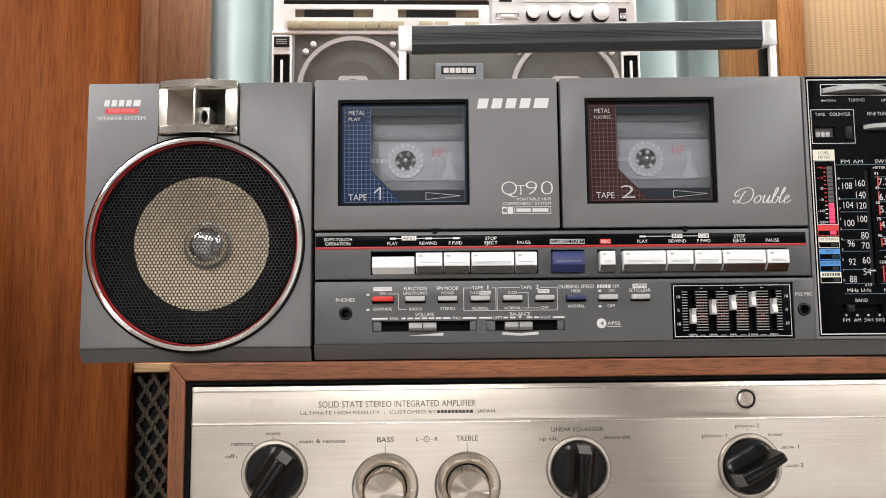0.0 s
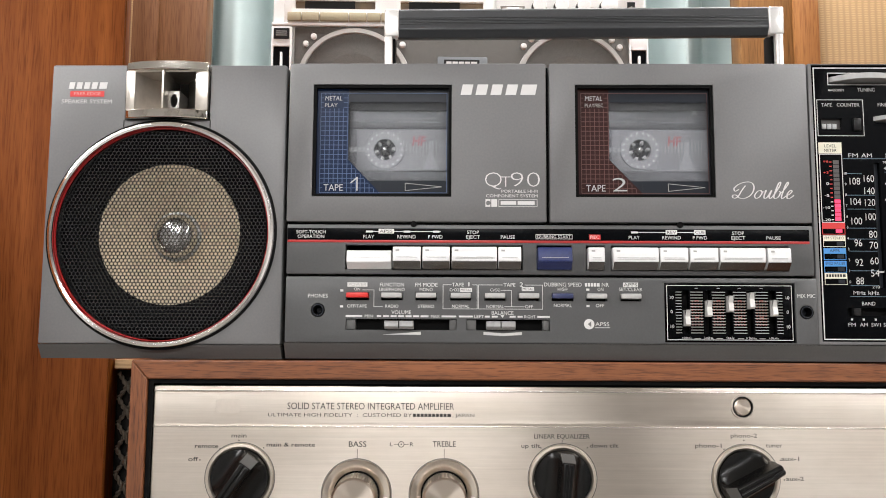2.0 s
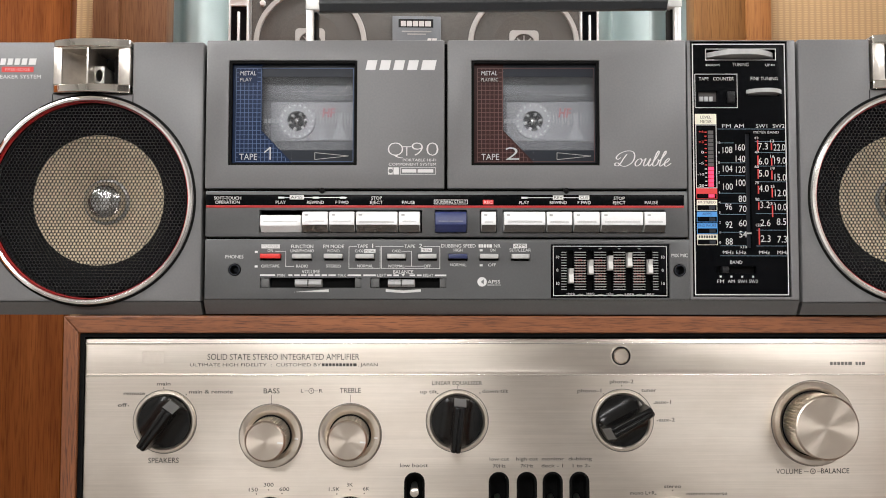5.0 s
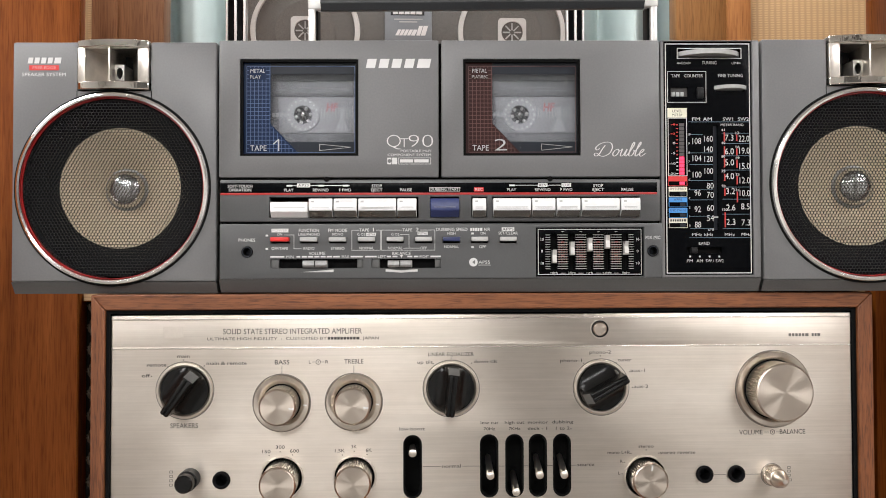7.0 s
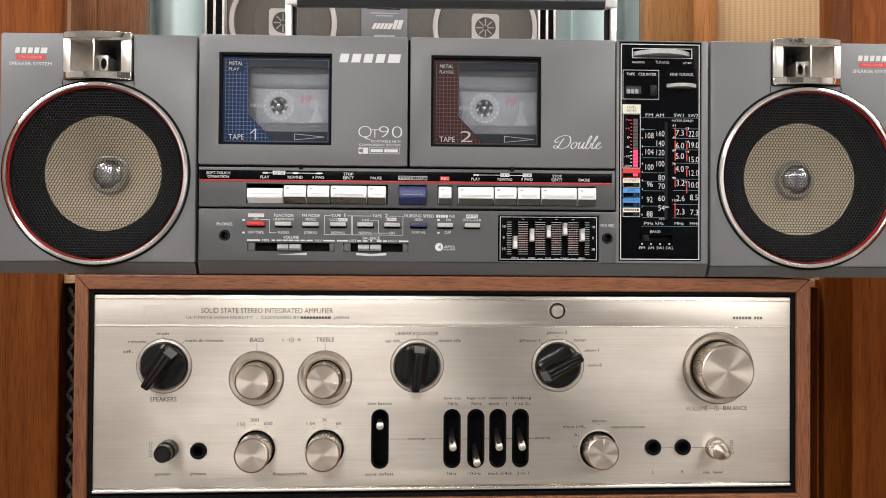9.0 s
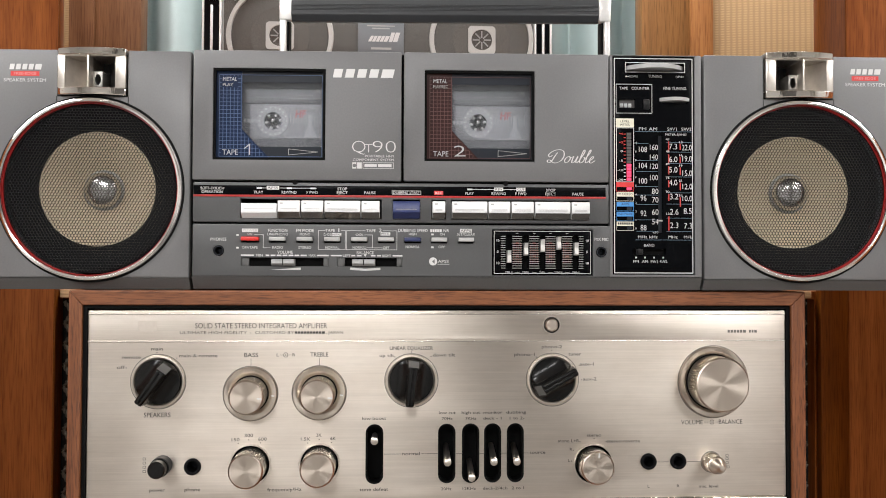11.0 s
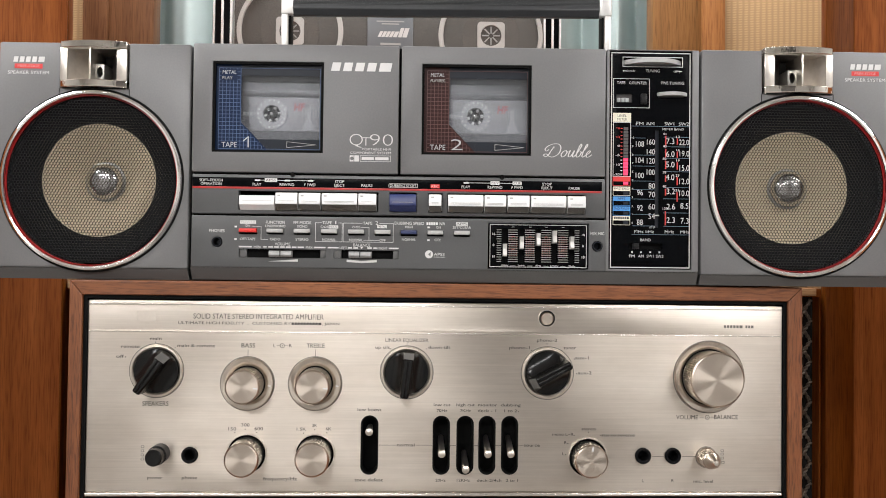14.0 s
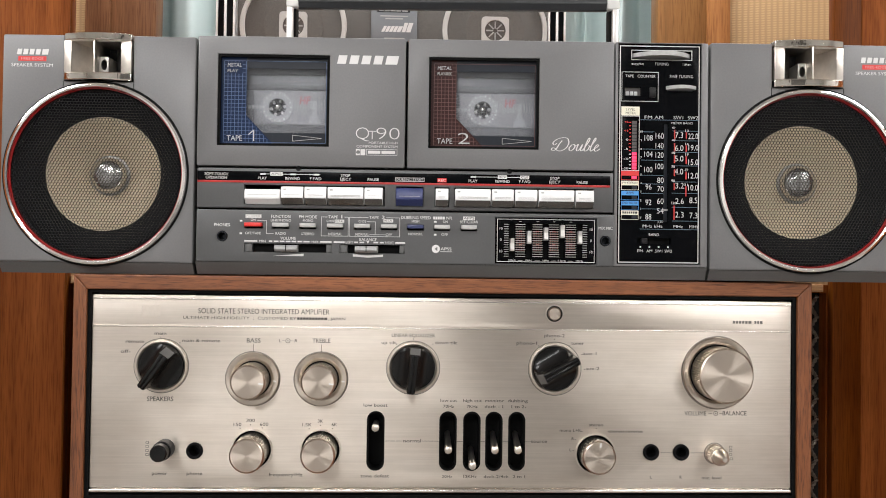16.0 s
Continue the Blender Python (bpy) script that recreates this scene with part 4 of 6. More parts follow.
P = [("PHONES", -146.4, 188.6, 1.9, 10), ("FUNCTION", -108.7, 194.4, 1.9, 12.2), ("LINE/PHONO", -108.7, 192.1, 1.6, 13), ("RADIO", -108.7, 183.6, 1.6, 6.6), ("FM MODE", -91.3, 194.4, 1.9, 11.4),
     ("MONO", -91.3, 192.1, 1.6, 6.6), ("STEREO", -91.3, 183.6, 1.6, 8.2), ("TAPE", -75.2, 194.6, 1.8, 6), ("1", -69.6, 194.6, 2.2, 0.55), ("NORMAL", -73.8, 183.7, 1.6, 8.8), ("CrO2", -77.0, 192.1, 1.5, 4.8),
     ("TAPE", -49.0, 194.6, 1.8, 6), ("2", -43.0, 194.6, 2.2, 1.8), ("CrO2", -56.4, 192.1, 1.5, 4.8), ("NORMAL", -56.4, 183.7, 1.6, 8.8), ("OFF", -39.2, 183.7, 1.6, 4), ("DUBBING SPEED", -22.0, 194.8, 1.9, 19),
     ("HIGH", -22.2, 192.6, 1.6, 4.8), ("NORMAL", -22.2, 184.4, 1.6, 9), ("ON", -3.0, 192.6, 1.6, 3), ("OFF", -3.4, 184.4, 1.6, 4.2), ("SET/CLEAR", 12.2, 192.6, 1.7, 11.8),
     ("ON", -126.4, 192.3, 1.5, 3), ("OFF/TAPE", -126.4, 183.6, 1.6, 10), ("VOLUME", -103.8, 180.4, 1.9, 10), ("BALANCE", -52.6, 180.3, 1.9, 11), ("MIN", -120.2, 178.6, 1.5, 4.2), ("MAX", -86.6, 178.6, 1.5, 4.4),
     ("LEFT", -64.5, 178.6, 1.5, 4.8), ("RIGHT", -38.8, 178.6, 1.5, 5.6), ("MIX MIC", 100.4, 189.6, 1.9, 9)]
for words, x, z, h, w in P:
    text(words, x, z, h, -0.12, PRINT, fl, "CENTER", w)
for r in ((-131.4, -121.2, 194.2, 196.4), (-74.2, -68, 191.8, 193.8), (-42.8, -36.6, 192.4, 194.4), (8.4, 16.0, 194.6, 196.9)):
    part("label_print", strip(*r, -0.1), PRINT, fl)
for x, z in ((-135.0, 191.7), (-135.0, 183.6), (-10.2, 192.7), (-10.2, 184.4)):
    part("position_print", strip(x, x + 1.6, z, z + 1.1, -0.1), PRINT, fl)
text("POWER", -126.3, 194.6, 1.5, -0.16, PRINTDIM, fl, "CENTER", 9)
text("METAL", -71.1, 192.2, 1.2, -0.16, PRINTBLACK, fl, "CENTER", 5.4)
text("METAL", -39.7, 192.8, 1.2, -0.16, PRINTBLACK, fl, "CENTER", 5.4)
text("APPS", 12.2, 195.0, 1.6, -0.16, PRINTBLACK, fl, "CENTER", 6.8)
b = bmesh.new()
w = 0.25
for x0, x1, z0, z1 in ((-123.6, -117.8, 192.6, 192.6), (-117.8, -117.8, 184.2, 192.6), (-117.8, -113.4, 184.2, 184.2), (-82.7, -78.4, 195.4, 195.4), (-67.8, -65.4, 195.4, 195.4), (-82.7, -82.7, 183.2, 195.4), (-65.4, -65.4, 183.2, 195.4), (-82.7, -65.4, 183.2, 183.2),
                       (-64.7, -52.6, 195.4, 195.4), (-41.2, -32.3, 195.4, 195.4), (-64.7, -64.7, 183.2, 195.4), (-32.3, -32.3, 183.2, 195.4), (-64.7, -32.3, 183.2, 183.2), (-53.4, -48, 192.7, 192.7), (-48, -48, 184.4, 192.7), (-51.6, -41.6, 184.4, 184.4)):
    strip(x0 - w / 2, x1 + w / 2, z0 - w / 2, z1 + w / 2, -0.12, b)
part("frame_print", b, PRINT, fl)
bars(-10.8, -3.4, 194.8, 196.6, -0.12, PRINT, fl, 5, 0.35)
text("NR", -0.6, 194.8, 1.9, -0.12, PRINT, fl, "CENTER", 3.6)
part("round_mark", lathe(-8.9, 175.8, [(0, -0.14), (2.6, -0.14), (2.6, -0.05)], 28), PRINT, fl)
part("mark_notch", prism([(-9.6, 175.8), (-7.9, 177.3), (-7.9, 174.3)], -0.2, -0.16), GREY, fl)
text("APSS", -2.3, 174.9, 1.9, -0.14, PRINT, fl, "CENTER", 7)
part("underline_print", strip(-6, 1.6, 173.9, 174.2, -0.14), PRINT, fl)

# equaliser
eqx, eqk = (40.2, 51.1, 61.9, 72.5, 83.8), (179.1, 183.9, 186.2, 187.9, 184.2)
eq = part("equaliser_panel", carve(box(29.3, 94.7, 1.0, 5, 167.1, 196.8, 0.2), [box(c - 1.6, c + 1.6, -2, 8, 171.0, 193.2) for c in eqx]), GLOSSBLACK, fl)
part("border_print", outline(30.5, 93.6, 168.1, 195.8, 0.3, 0.9), PRINT, eq)
b, r = bmesh.new(), bmesh.new()
cols = [(35.0, 38.0), (42.4, 48.8), (53.4, 60.0), (64.0, 70.6), (74.8, 81.6), (85.8, 88.8)]
for i, (a, c) in enumerate(cols):
    for k in range(15):
        z = 192.3 - k * 20.6 / 14
        strip(a, c, z - 0.16, z + 0.16, 0.9, b)
        if 0 < i < 5 and 3 <= k <= 11:
            for u in range(4):
                strip(a + 0.7 + u * 1.5, a + 1.3 + u * 1.5, z - 0.55, z - 0.2, 0.89, r)
for i in range(1, 5):
    m = sum(cols[i]) / 2
    for z in (188, 179.5):
        strip(m - 0.9, m + 0.9, z - 0.2, z + 0.2, 0.85, r)
    strip(m - 1.6, m + 1.6, 168.8, 169.1, 0.85, b)
    strip(m - 0.8, m + 0.8, 194.1, 194.4, 0.85, b)
part("scale_print", b, PRINTDIM, eq)
part("scale_print", r, EQRED, eq)
for z, words in ((188.8, "10"), (181.6, "0"), (174.2, "10")):
    text(words, 32.9, z, 1.6, 0.85, PRINT, eq, "CENTER")
    text(words, 91.2, z, 1.6, 0.85, PRINT, eq, "CENTER")
for c, words, w in zip(eqx, ("100Hz", "330Hz", "1kHz", "3.3kHz", "10kHz"), (4.6, 4.6, 3.8, 5.4, 4.6)):
    text(words, c, 168.7, 1.0, 0.85, PRINT, eq, "CENTER", w)
for c, z in zip(eqx, eqk):
    k = part("slider_knob", extrude_x([(-3.2, z + 3.9), (-2.4, z + 4.2), (-2.0, z + 0.7), (-2.6, z - 0.2), (-3.2, z - 3.2), (-2.2, z - 4.0), (5, z - 4.0), (5, z + 4.2), (-2.4, z + 4.2)][:8], c - 1.25, c + 1.25), ARMSILVER, fl, bevel=0.25)
# near-black sheet put in for the shade inside the equaliser slots
part("slot_shade_back", box(29.4, 94.6, 5.2, 6, 167.2, 196.6), SEAM, fl)

# tuner panel
tf = part("tuner_frame", carve(box(106.0, 166.5, 0.2, 6.4, 166.0, TOP, 0.7), [box(107.8, 162.0, -3, 10, 167.7, 310.9)]), GREY, pb)
tp = part("tuner_panel", carve(box(107.9, 161.9, 1.2, 6, 167.8, 310.8, 0.2), [box(117, 155.4, -3, 10, 300.8, 306.2), box(140.1, 157.8, -3, 10, 280.2, 284), box(112.4, 123, -3, 10, 276.8, 282.6), box(121.5, 143.1, -3, 10, 180.7, 184.6), box(138.1, 141.1, -3, 3.6, 195, 259.1)]), GLOSSBLACK, tf, "glossy black tuner panel")
b = outline(109.0, 161.0, 168.6, 309.6, 0.55, 1.05)
outline(110.3, 134.2, 273.2, 292.5, 0.3, 1.05, b)
outline(116.4, 156.0, 300.2, 306.8, 0.4, 1.05, b)
part("border_print", b, PRINT, tp)


def thumb_wheel(name, cx, cy, r, z0, z1, parent):
    """A wheel on an upright axis, its rim ribbed, that looks out of a slot."""
    n = 90
    b = bmesh.new()
    lo, hi = [], []
    for k in range(n):
        a = 2 * math.pi * k / n
        q = r - (0.06 if k % 2 else 0)
        lo.append(b.verts.new((cx + q * math.cos(a), cy + q * math.sin(a), z0)))
        hi.append(b.verts.new((cx + q * math.cos(a), cy + q * math.sin(a), z1)))
    b.faces.new(lo[::-1])
    b.faces.new(hi)
    for k in range(n):
        b.faces.new((lo[k], lo[(k + 1) % n], hi[(k + 1) % n], hi[k]))
    return part(name, b, WHEEL, parent)


thumb_wheel("tuning_wheel", 136.2, 18, 24, 302.0, 304.8, tp)
thumb_wheel("fine_tuning_wheel", 149, 8, 12, 281.2, 283.4, tp)
# near-black sheet put in for the shade behind the wheel slots
part("slot_shade_back", box(109, 161, 6.3, 7, 273.5, 309.5), SEAM, tp)
Y = 1.0
for words, x, z, h, w in (("TUNING", 136.2, 296.8, 1.9, 9), ("DOWN", 121.8, 296.8, 1.4, 5.4), ("UP", 151.2, 296.8, 1.4, 2.6), ("TAPE", 115.4, 288.8, 1.8, 5.4), ("COUNTER", 126.4, 288.8, 1.8, 11.6),
                       ("FINE TUNING", 149.2, 288.9, 1.9, 15), ("FM", 127.8, 262.0, 2.1, 4.8), ("AM", 134.8, 262.0, 2.1, 5.4), ("SW1", 147.6, 262.0, 2.1, 6.2), ("SW2", 156.8, 262.0, 2.1, 6.6),
                       ("METER BAND", 149.8, 258.8, 1.4, 14), ("108", 127.7, 247.8, 3.6, 5.3), ("104", 127.7, 237.2, 3.6, 5.3), ("100", 127.7, 227.2, 3.6, 5.3), ("96", 128.3, 216.0, 3.6, 3.8), ("92", 128.3, 206.0, 3.6, 3.8), ("88", 128.3, 196.6, 3.6, 3.8),
                       ("160", 134.9, 249.2, 3.6, 5.2), ("140", 134.9, 242.8, 3.6, 5.2), ("120", 134.9, 236.8, 3.6, 5.2), ("100", 134.9, 229.4, 3.6, 5.2), ("80", 136.0, 220.4, 3.6, 4.2), ("70", 136.0, 214.8, 3.6, 4.2), ("60", 136.0, 206.8, 3.6, 4.2), ("54", 136.0, 200.6, 3.6, 4.2),
                       ("7.3", 148.0, 249.8, 3.7, 5.2), ("6.0", 148.0, 241.4, 3.7, 5.4), ("5.0", 148.0, 234.6, 3.7, 5.4), ("4.0", 148.0, 226.2, 3.7, 5.4), ("3.2", 148.4, 217.0, 3.7, 5.4), ("2.6", 148.6, 207.0, 3.7, 5.4), ("2.3", 148.6, 198.2, 3.7, 5.4),
                       ("22.0", 157.0, 249.2, 3.7, 6.4), ("19.0", 156.9, 241.8, 3.7, 6.4), ("15.0", 156.9, 232.4, 3.7, 6.4), ("12.0", 156.9, 223.6, 3.7, 6.4), ("10.0", 156.9, 215.8, 3.7, 6.4), ("8.5", 157.5, 207.6, 3.7, 5.2), ("7.3", 157.7, 197.8, 3.7, 5.2),
                       ("x10", 136.2, 194.6, 1.6, 3.6), ("MHz", 127.6, 191.4, 1.9, 6.0), ("kHz", 134.8, 191.4, 1.9, 5.4), ("MHz", 147.6, 191.4, 1.9, 6.0), ("MHz", 157.8, 191.4, 1.9, 6.0), ("BAND", 132.0, 186.0, 1.8, 6.6),
                       ("FM", 123.2, 175.4, 1.8, 3.6), ("AM", 129.2, 175.4, 1.8, 3.8), ("SW1", 135.4, 175.4, 1.8, 4.6), ("SW2", 141.4, 175.4, 1.8, 4.8)):
    text(words, x, z, h, Y, PRINT, tp, "CENTER", w, bold=-0.008)
dots = bmesh.new()
for x in (123.3, 129.2, 135.2, 141.2):
    strip(x - 0.5, x + 0.5, 178.4, 179.4, Y, dots)
part("dot_print", dots, PRINT, tp)
for k in range(11):
    text(str(k), 123.3, 197.2 + k * 5.58, 1.3, Y, PRINT, tp, "CENTER")
for x0, x1, tip in ((117.2, 119.0, 116.4), (153.7, 155.4, 152.9)):
    arrow = strip(x0, x1, 297.3, 297.7, Y)
    base_x = x0 if tip < x0 else x1
    arrow.faces.new([arrow.verts.new((x, Y, z)) for x, z in ((base_x, 296.8), (tip, 297.5), (base_x, 298.2))])
    part("arrow_print", arrow, PRINT, tp)
b = strip(122.6, 160.6, 261.2, 261.45, Y)
for x0, x1, z in ((123.5, 131.8, 253.4), (123.5, 137.8, 242.2), (123.5, 137.8, 235.0), (123.5, 137.8, 225.2), (123.5, 137.8, 219.6), (123.5, 137.8, 213.4), (123.5, 137.8, 203.4), (123.5, 137.8, 195.9),
                  (143.4, 160.6, 254.2), (143.4, 160.6, 247.9), (143.4, 160.6, 240.4), (143.4, 160.6, 231.6), (143.4, 160.6, 221.2), (143.4, 160.6, 213.8), (143.4, 160.6, 204.6), (143.4, 160.6, 195.8), (123, 161, 190.3)):
    strip(x0, x1, z, z + 0.22, Y, b)
part("rule_print", b, PRINTLINE, tp)
b = bmesh.new()
for x, spans in ((145.0, ((249.0, 255), (241, 246.4), (233.4, 238.8), (225, 229.4), (216.0, 220.4), (196.6, 205.8))), (152.6, ((249.5, 253.5), (240.8, 245), (233, 238), (223, 228), (212, 218.5)))):
    for z0, z1 in spans:
        strip(x - 0.35, x + 0.35, z0, z1, Y - 0.02, b)
part("band_print", b, PRINTRED, tp)
for x, z, words in ((144.4, 255.6, "41"), (144.4, 247.6, "49"), (144.2, 239.4, "60"), (144.2, 230.4, "75"), (144.2, 221.2, "90"), (144.6, 206.8, "120"), (152.8, 253.8, "13"), (152.8, 245.2, "16"), (152.8, 238.4, "19"), (152.8, 228.4, "25"), (152.8, 218.8, "31")):
    text(words, x, z, 1.5, Y - 0.04, PRINT, tp, "CENTER", 2.2 if len(words) < 3 else 3.2)
part("dial_track", box(138.2, 141.0, 3.4, 4.0, 195.2, 259.0), SMOKE, tp)
part("dial_pointer", box(138.2, 141.0, 1.6, 2.2, 202.6, 203.4), BTNGREY, tp)
lm = part("level_meter", outline(110.4, 122.1, 228.1, 263.8, 0.35, Y), PRINT, tp)
part("meter_label", strip(110.2, 122.1, 264.0, 269.8, Y - 0.02), CREAM, lm, "cream label")
text("LEVEL", 116.2, 267.2, 1.6, Y - 0.06, PRINTBLACK, lm, "CENTER", 6)
text("METER", 116.2, 264.8, 1.6, Y - 0.06, PRINTBLACK, lm, "CENTER", 6.4)
for k in range(14):
    z = 229.0 + k * 2.27
    part("lit_segment" if k < 5 else "unlit_segment", strip(117.3, 120.3, z, z + 1.95, Y), LED if k < 5 else LEDOFF, lm)
b, r = bmesh.new(), bmesh.new()
for k in range(14):
    strip(115.4, 116.6, 229.4 + k * 2.3, 229.9 + k * 2.3, Y, b if k < 5 else r)
part("tick_print", b, PRINT, lm)
part("tick_print", r, PRINTRED, lm)
for words, z, ink in (("-20", 228.9, PRINT), ("-10", 235.2, PRINT), ("-5", 241.5, PRINT), ("0", 247.6, PRINT), ("+3", 253.4, PRINTRED), ("+6", 259.2, PRINTRED)):
    text(words, 115.0, z, 1.3, Y, ink, lm, "RIGHT", 1.1 * len(words) + 0.4)
part("battery_label", strip(110.4, 122.0, 225.2, 228.0, Y), LABELRED, tp, "red label")
part("lit_lamp", strip(117.3, 120.5, 222.9, 224.7, Y), LED, tp, "lit red lamp")
part("lamp_frame", outline(110.4, 122.0, 222.0, 225.2, 0.3, Y), PRINTRED, tp)
for z0, ink, words in ((215.6, CREAM, "FM STEREO"), (209.1, LABELBLUE, "APPS"), (202.6, LABELBLUE, "END PAUSE"), (196.4, CREAM, "")):
    part("lamp_label", strip(110.6, 121.9, z0 + 3.3, z0 + 5.9, Y), ink, tp)
    if words:
        text(words, 116.2, z0 + 3.9, 1.4, Y - 0.05, PRINTBLACK, tp, "CENTER", min(9.8, 1.25 * len(words)))
    else:
        bars(111.4, 121.1, z0 + 3.9, z0 + 5.3, Y - 0.05, PRINTBLACK, tp, 7, 0.4)
    part("lamp_frame", outline(110.6, 121.9, z0, z0 + 3.3, 0.25, Y), ink, tp)
    part("unlit_lamp", strip(117.4, 120.8, z0 + 0.7, z0 + 2.6, Y), SMOKE, tp)
part("counter_window", box(112.5, 122.9, 3.2, 4, 276.9, 282.5), LEDOFF, tp)
for k in range(3):
    part("counter_digit", box(113.4 + 2.7 * k, 115.5 + 2.7 * k, 2.6, 3.3, 277.4, 280.0, 0.2), PRINTSOFT, tp)
part("reset_button", box(128.3, 132.3, -0.4, 3, 275.8, 282.4, 0.5), BLACK, tp)
part("band_switch", box(124.0, 127.6, -0.4, 4, 180.9, 184.4, 0.4), BLACK, tp)
part("band_track", box(121.6, 143.0, 4.6, 5.4, 180.8, 184.5), SEAM, tp)


# ---- speakers of the boombox ----
def grille(cx, cz, radius, pitch, hole, y):
    """Steel sheet with round holes set in a honeycomb; each cell is a hexagon with its own hole."""
    b = bmesh.new()
    ry = pitch * math.sqrt(3) / 2
    n = int(radius / ry) + 2
    hexr = pitch / math.sqrt(3)
    for j in range(-n, n + 1):
        for i in range(-n, n + 1):
            x, z = (i + 0.5 * (j % 2)) * pitch, j * ry
            if math.hypot(x, z) > radius - 0.3:
                continue
            out, rim, lip, deep = [], [], [], []
            for k in range(6):
                a = radians(60 * k + 30)
                c, s = math.cos(a), math.sin(a)
                out.append(b.verts.new((cx + x + hexr * c, y, cz + z + hexr * s)))
                rim.append(b.verts.new((cx + x + hole * c, y, cz + z + hole * s)))
                lip.append(b.verts.new((cx + x + (hole - 0.09) * c, y + 0.13, cz + z + (hole - 0.09) * s)))
                deep.append(b.verts.new((cx + x + (hole - 0.09) * c, y + 0.4, cz + z + (hole - 0.09) * s)))
            for k in range(6):
                m = (k + 1) % 6
                b.faces.new((out[k], out[m], rim[m], rim[k]))
                b.faces.new((rim[k], rim[m], lip[m], lip[k]))
                b.faces.new((lip[k], lip[m], deep[m], deep[k]))
    return b


def horn(x0, x1, z0, z1, flip, parent):
    """A chromed tweeter horn: bowed lips above and below, a divider and a throat."""
    s = 1 if flip else -1
    mid, half = (x0 + x1) / 2, (x1 - x0) / 2

    def lip(za, zb):
        pts = [(mid - half, 8)]
        for k in range(17):
            t = -1 + k / 8
            pts.append((mid + half * t, -2.0 - 4.0 * (1 - t * t)))
        pts.append((mid + half, 8))
        b = bmesh.new()
        lo, hi = [[b.verts.new((x, y, z)) for x, y in pts] for z in (za, zb)]
        b.faces.new(lo)
        b.faces.new(hi[::-1])
        for k in range(len(pts)):
            m = (k + 1) % len(pts)
            b.faces.new((lo[k], lo[m], hi[m], hi[k]))
        bmesh.ops.recalc_face_normals(b, faces=b.faces[:])
        return b

    h = part("tweeter_horn", box(x0, x1, 26, 27, z0, z1), SEAM, parent, "chromed tweeter horn")
    part("lip", lip(z1 - 4.4, z1), LIPCHROME, h, bevel=0.5)
    part("lip", lip(z0, z0 + 4.6), LIPCHROME, h, bevel=0.5)
    zi0, zi1 = z0 + 4.7, z1 - 4.5
    wl, wr = (4.6, 6.6) if flip else (6.6, 4.6)
    for a, c in ((x0, x0 + wl), (x1 - wr, x1)):
        part("side_wall", box(a, c, -2.2, 26, zi0, zi1, 0.3), HORNCHROME, h)
    # the long flare on the outer side, the throat on the inner
    xd = mid - s * 1.5

    def flare(xa, xb, mat_, depth=24):
        b = bmesh.new()
        cols = []
        for k in range(13):
            t = k / 12
            cols.append([b.verts.new((xa + (xb - xa) * t, -1 + depth * t ** 0.55, z)) for z in (zi0, zi1)])
        for p, q in zip(cols, cols[1:]):
            b.faces.new((p[0], q[0], q[1], p[1])).smooth = True
        return part("flare", b, mat_, h)

    flare(mid - s * (half - 4.7), xd - s * 1.2, FLAREMETAL)
    part("divider", box(xd - 0.6, xd + 0.6, -4.5, 25, zi0, zi1, 0.3), HORNCHROME, h)
    part("floor_plate", box(x0 + wl, x1 - wr, -2, 26, zi0, zi0 + 0.4), HORNCHROME, h)
    part("roof_plate", box(x0 + wl, x1 - wr, -2, 26, zi1 - 0.4, zi1), HORNCHROME, h)
    tx = mid + s * 1.8
    part("throat_back", box(min(xd + s * 0.9, mid + s * (half - 6.7)), max(xd + s * 0.9, mid + s * (half - 6.7)), 20, 22, zi0, zi1), BLACK, h)
    hole = lathe(0, 0, [(0, 0), (2.2, 0), (1.7, 17), (0, 17)], 24)
    hole.transform(Matrix.Translation((tx, 0, zi0 + 6.6)) @ Matrix.Diagonal((0.9, 1, 1.7, 1)))
    part("throat", carve(box(tx - 2.9, tx + 2.9, 4, 19.8, zi0 + 1.6, zi0 + 12, 0.3), [hole]), THROAT, h)
    flare(mid + s * (half - 6.7), tx + s * 3.4, THROAT, 18)


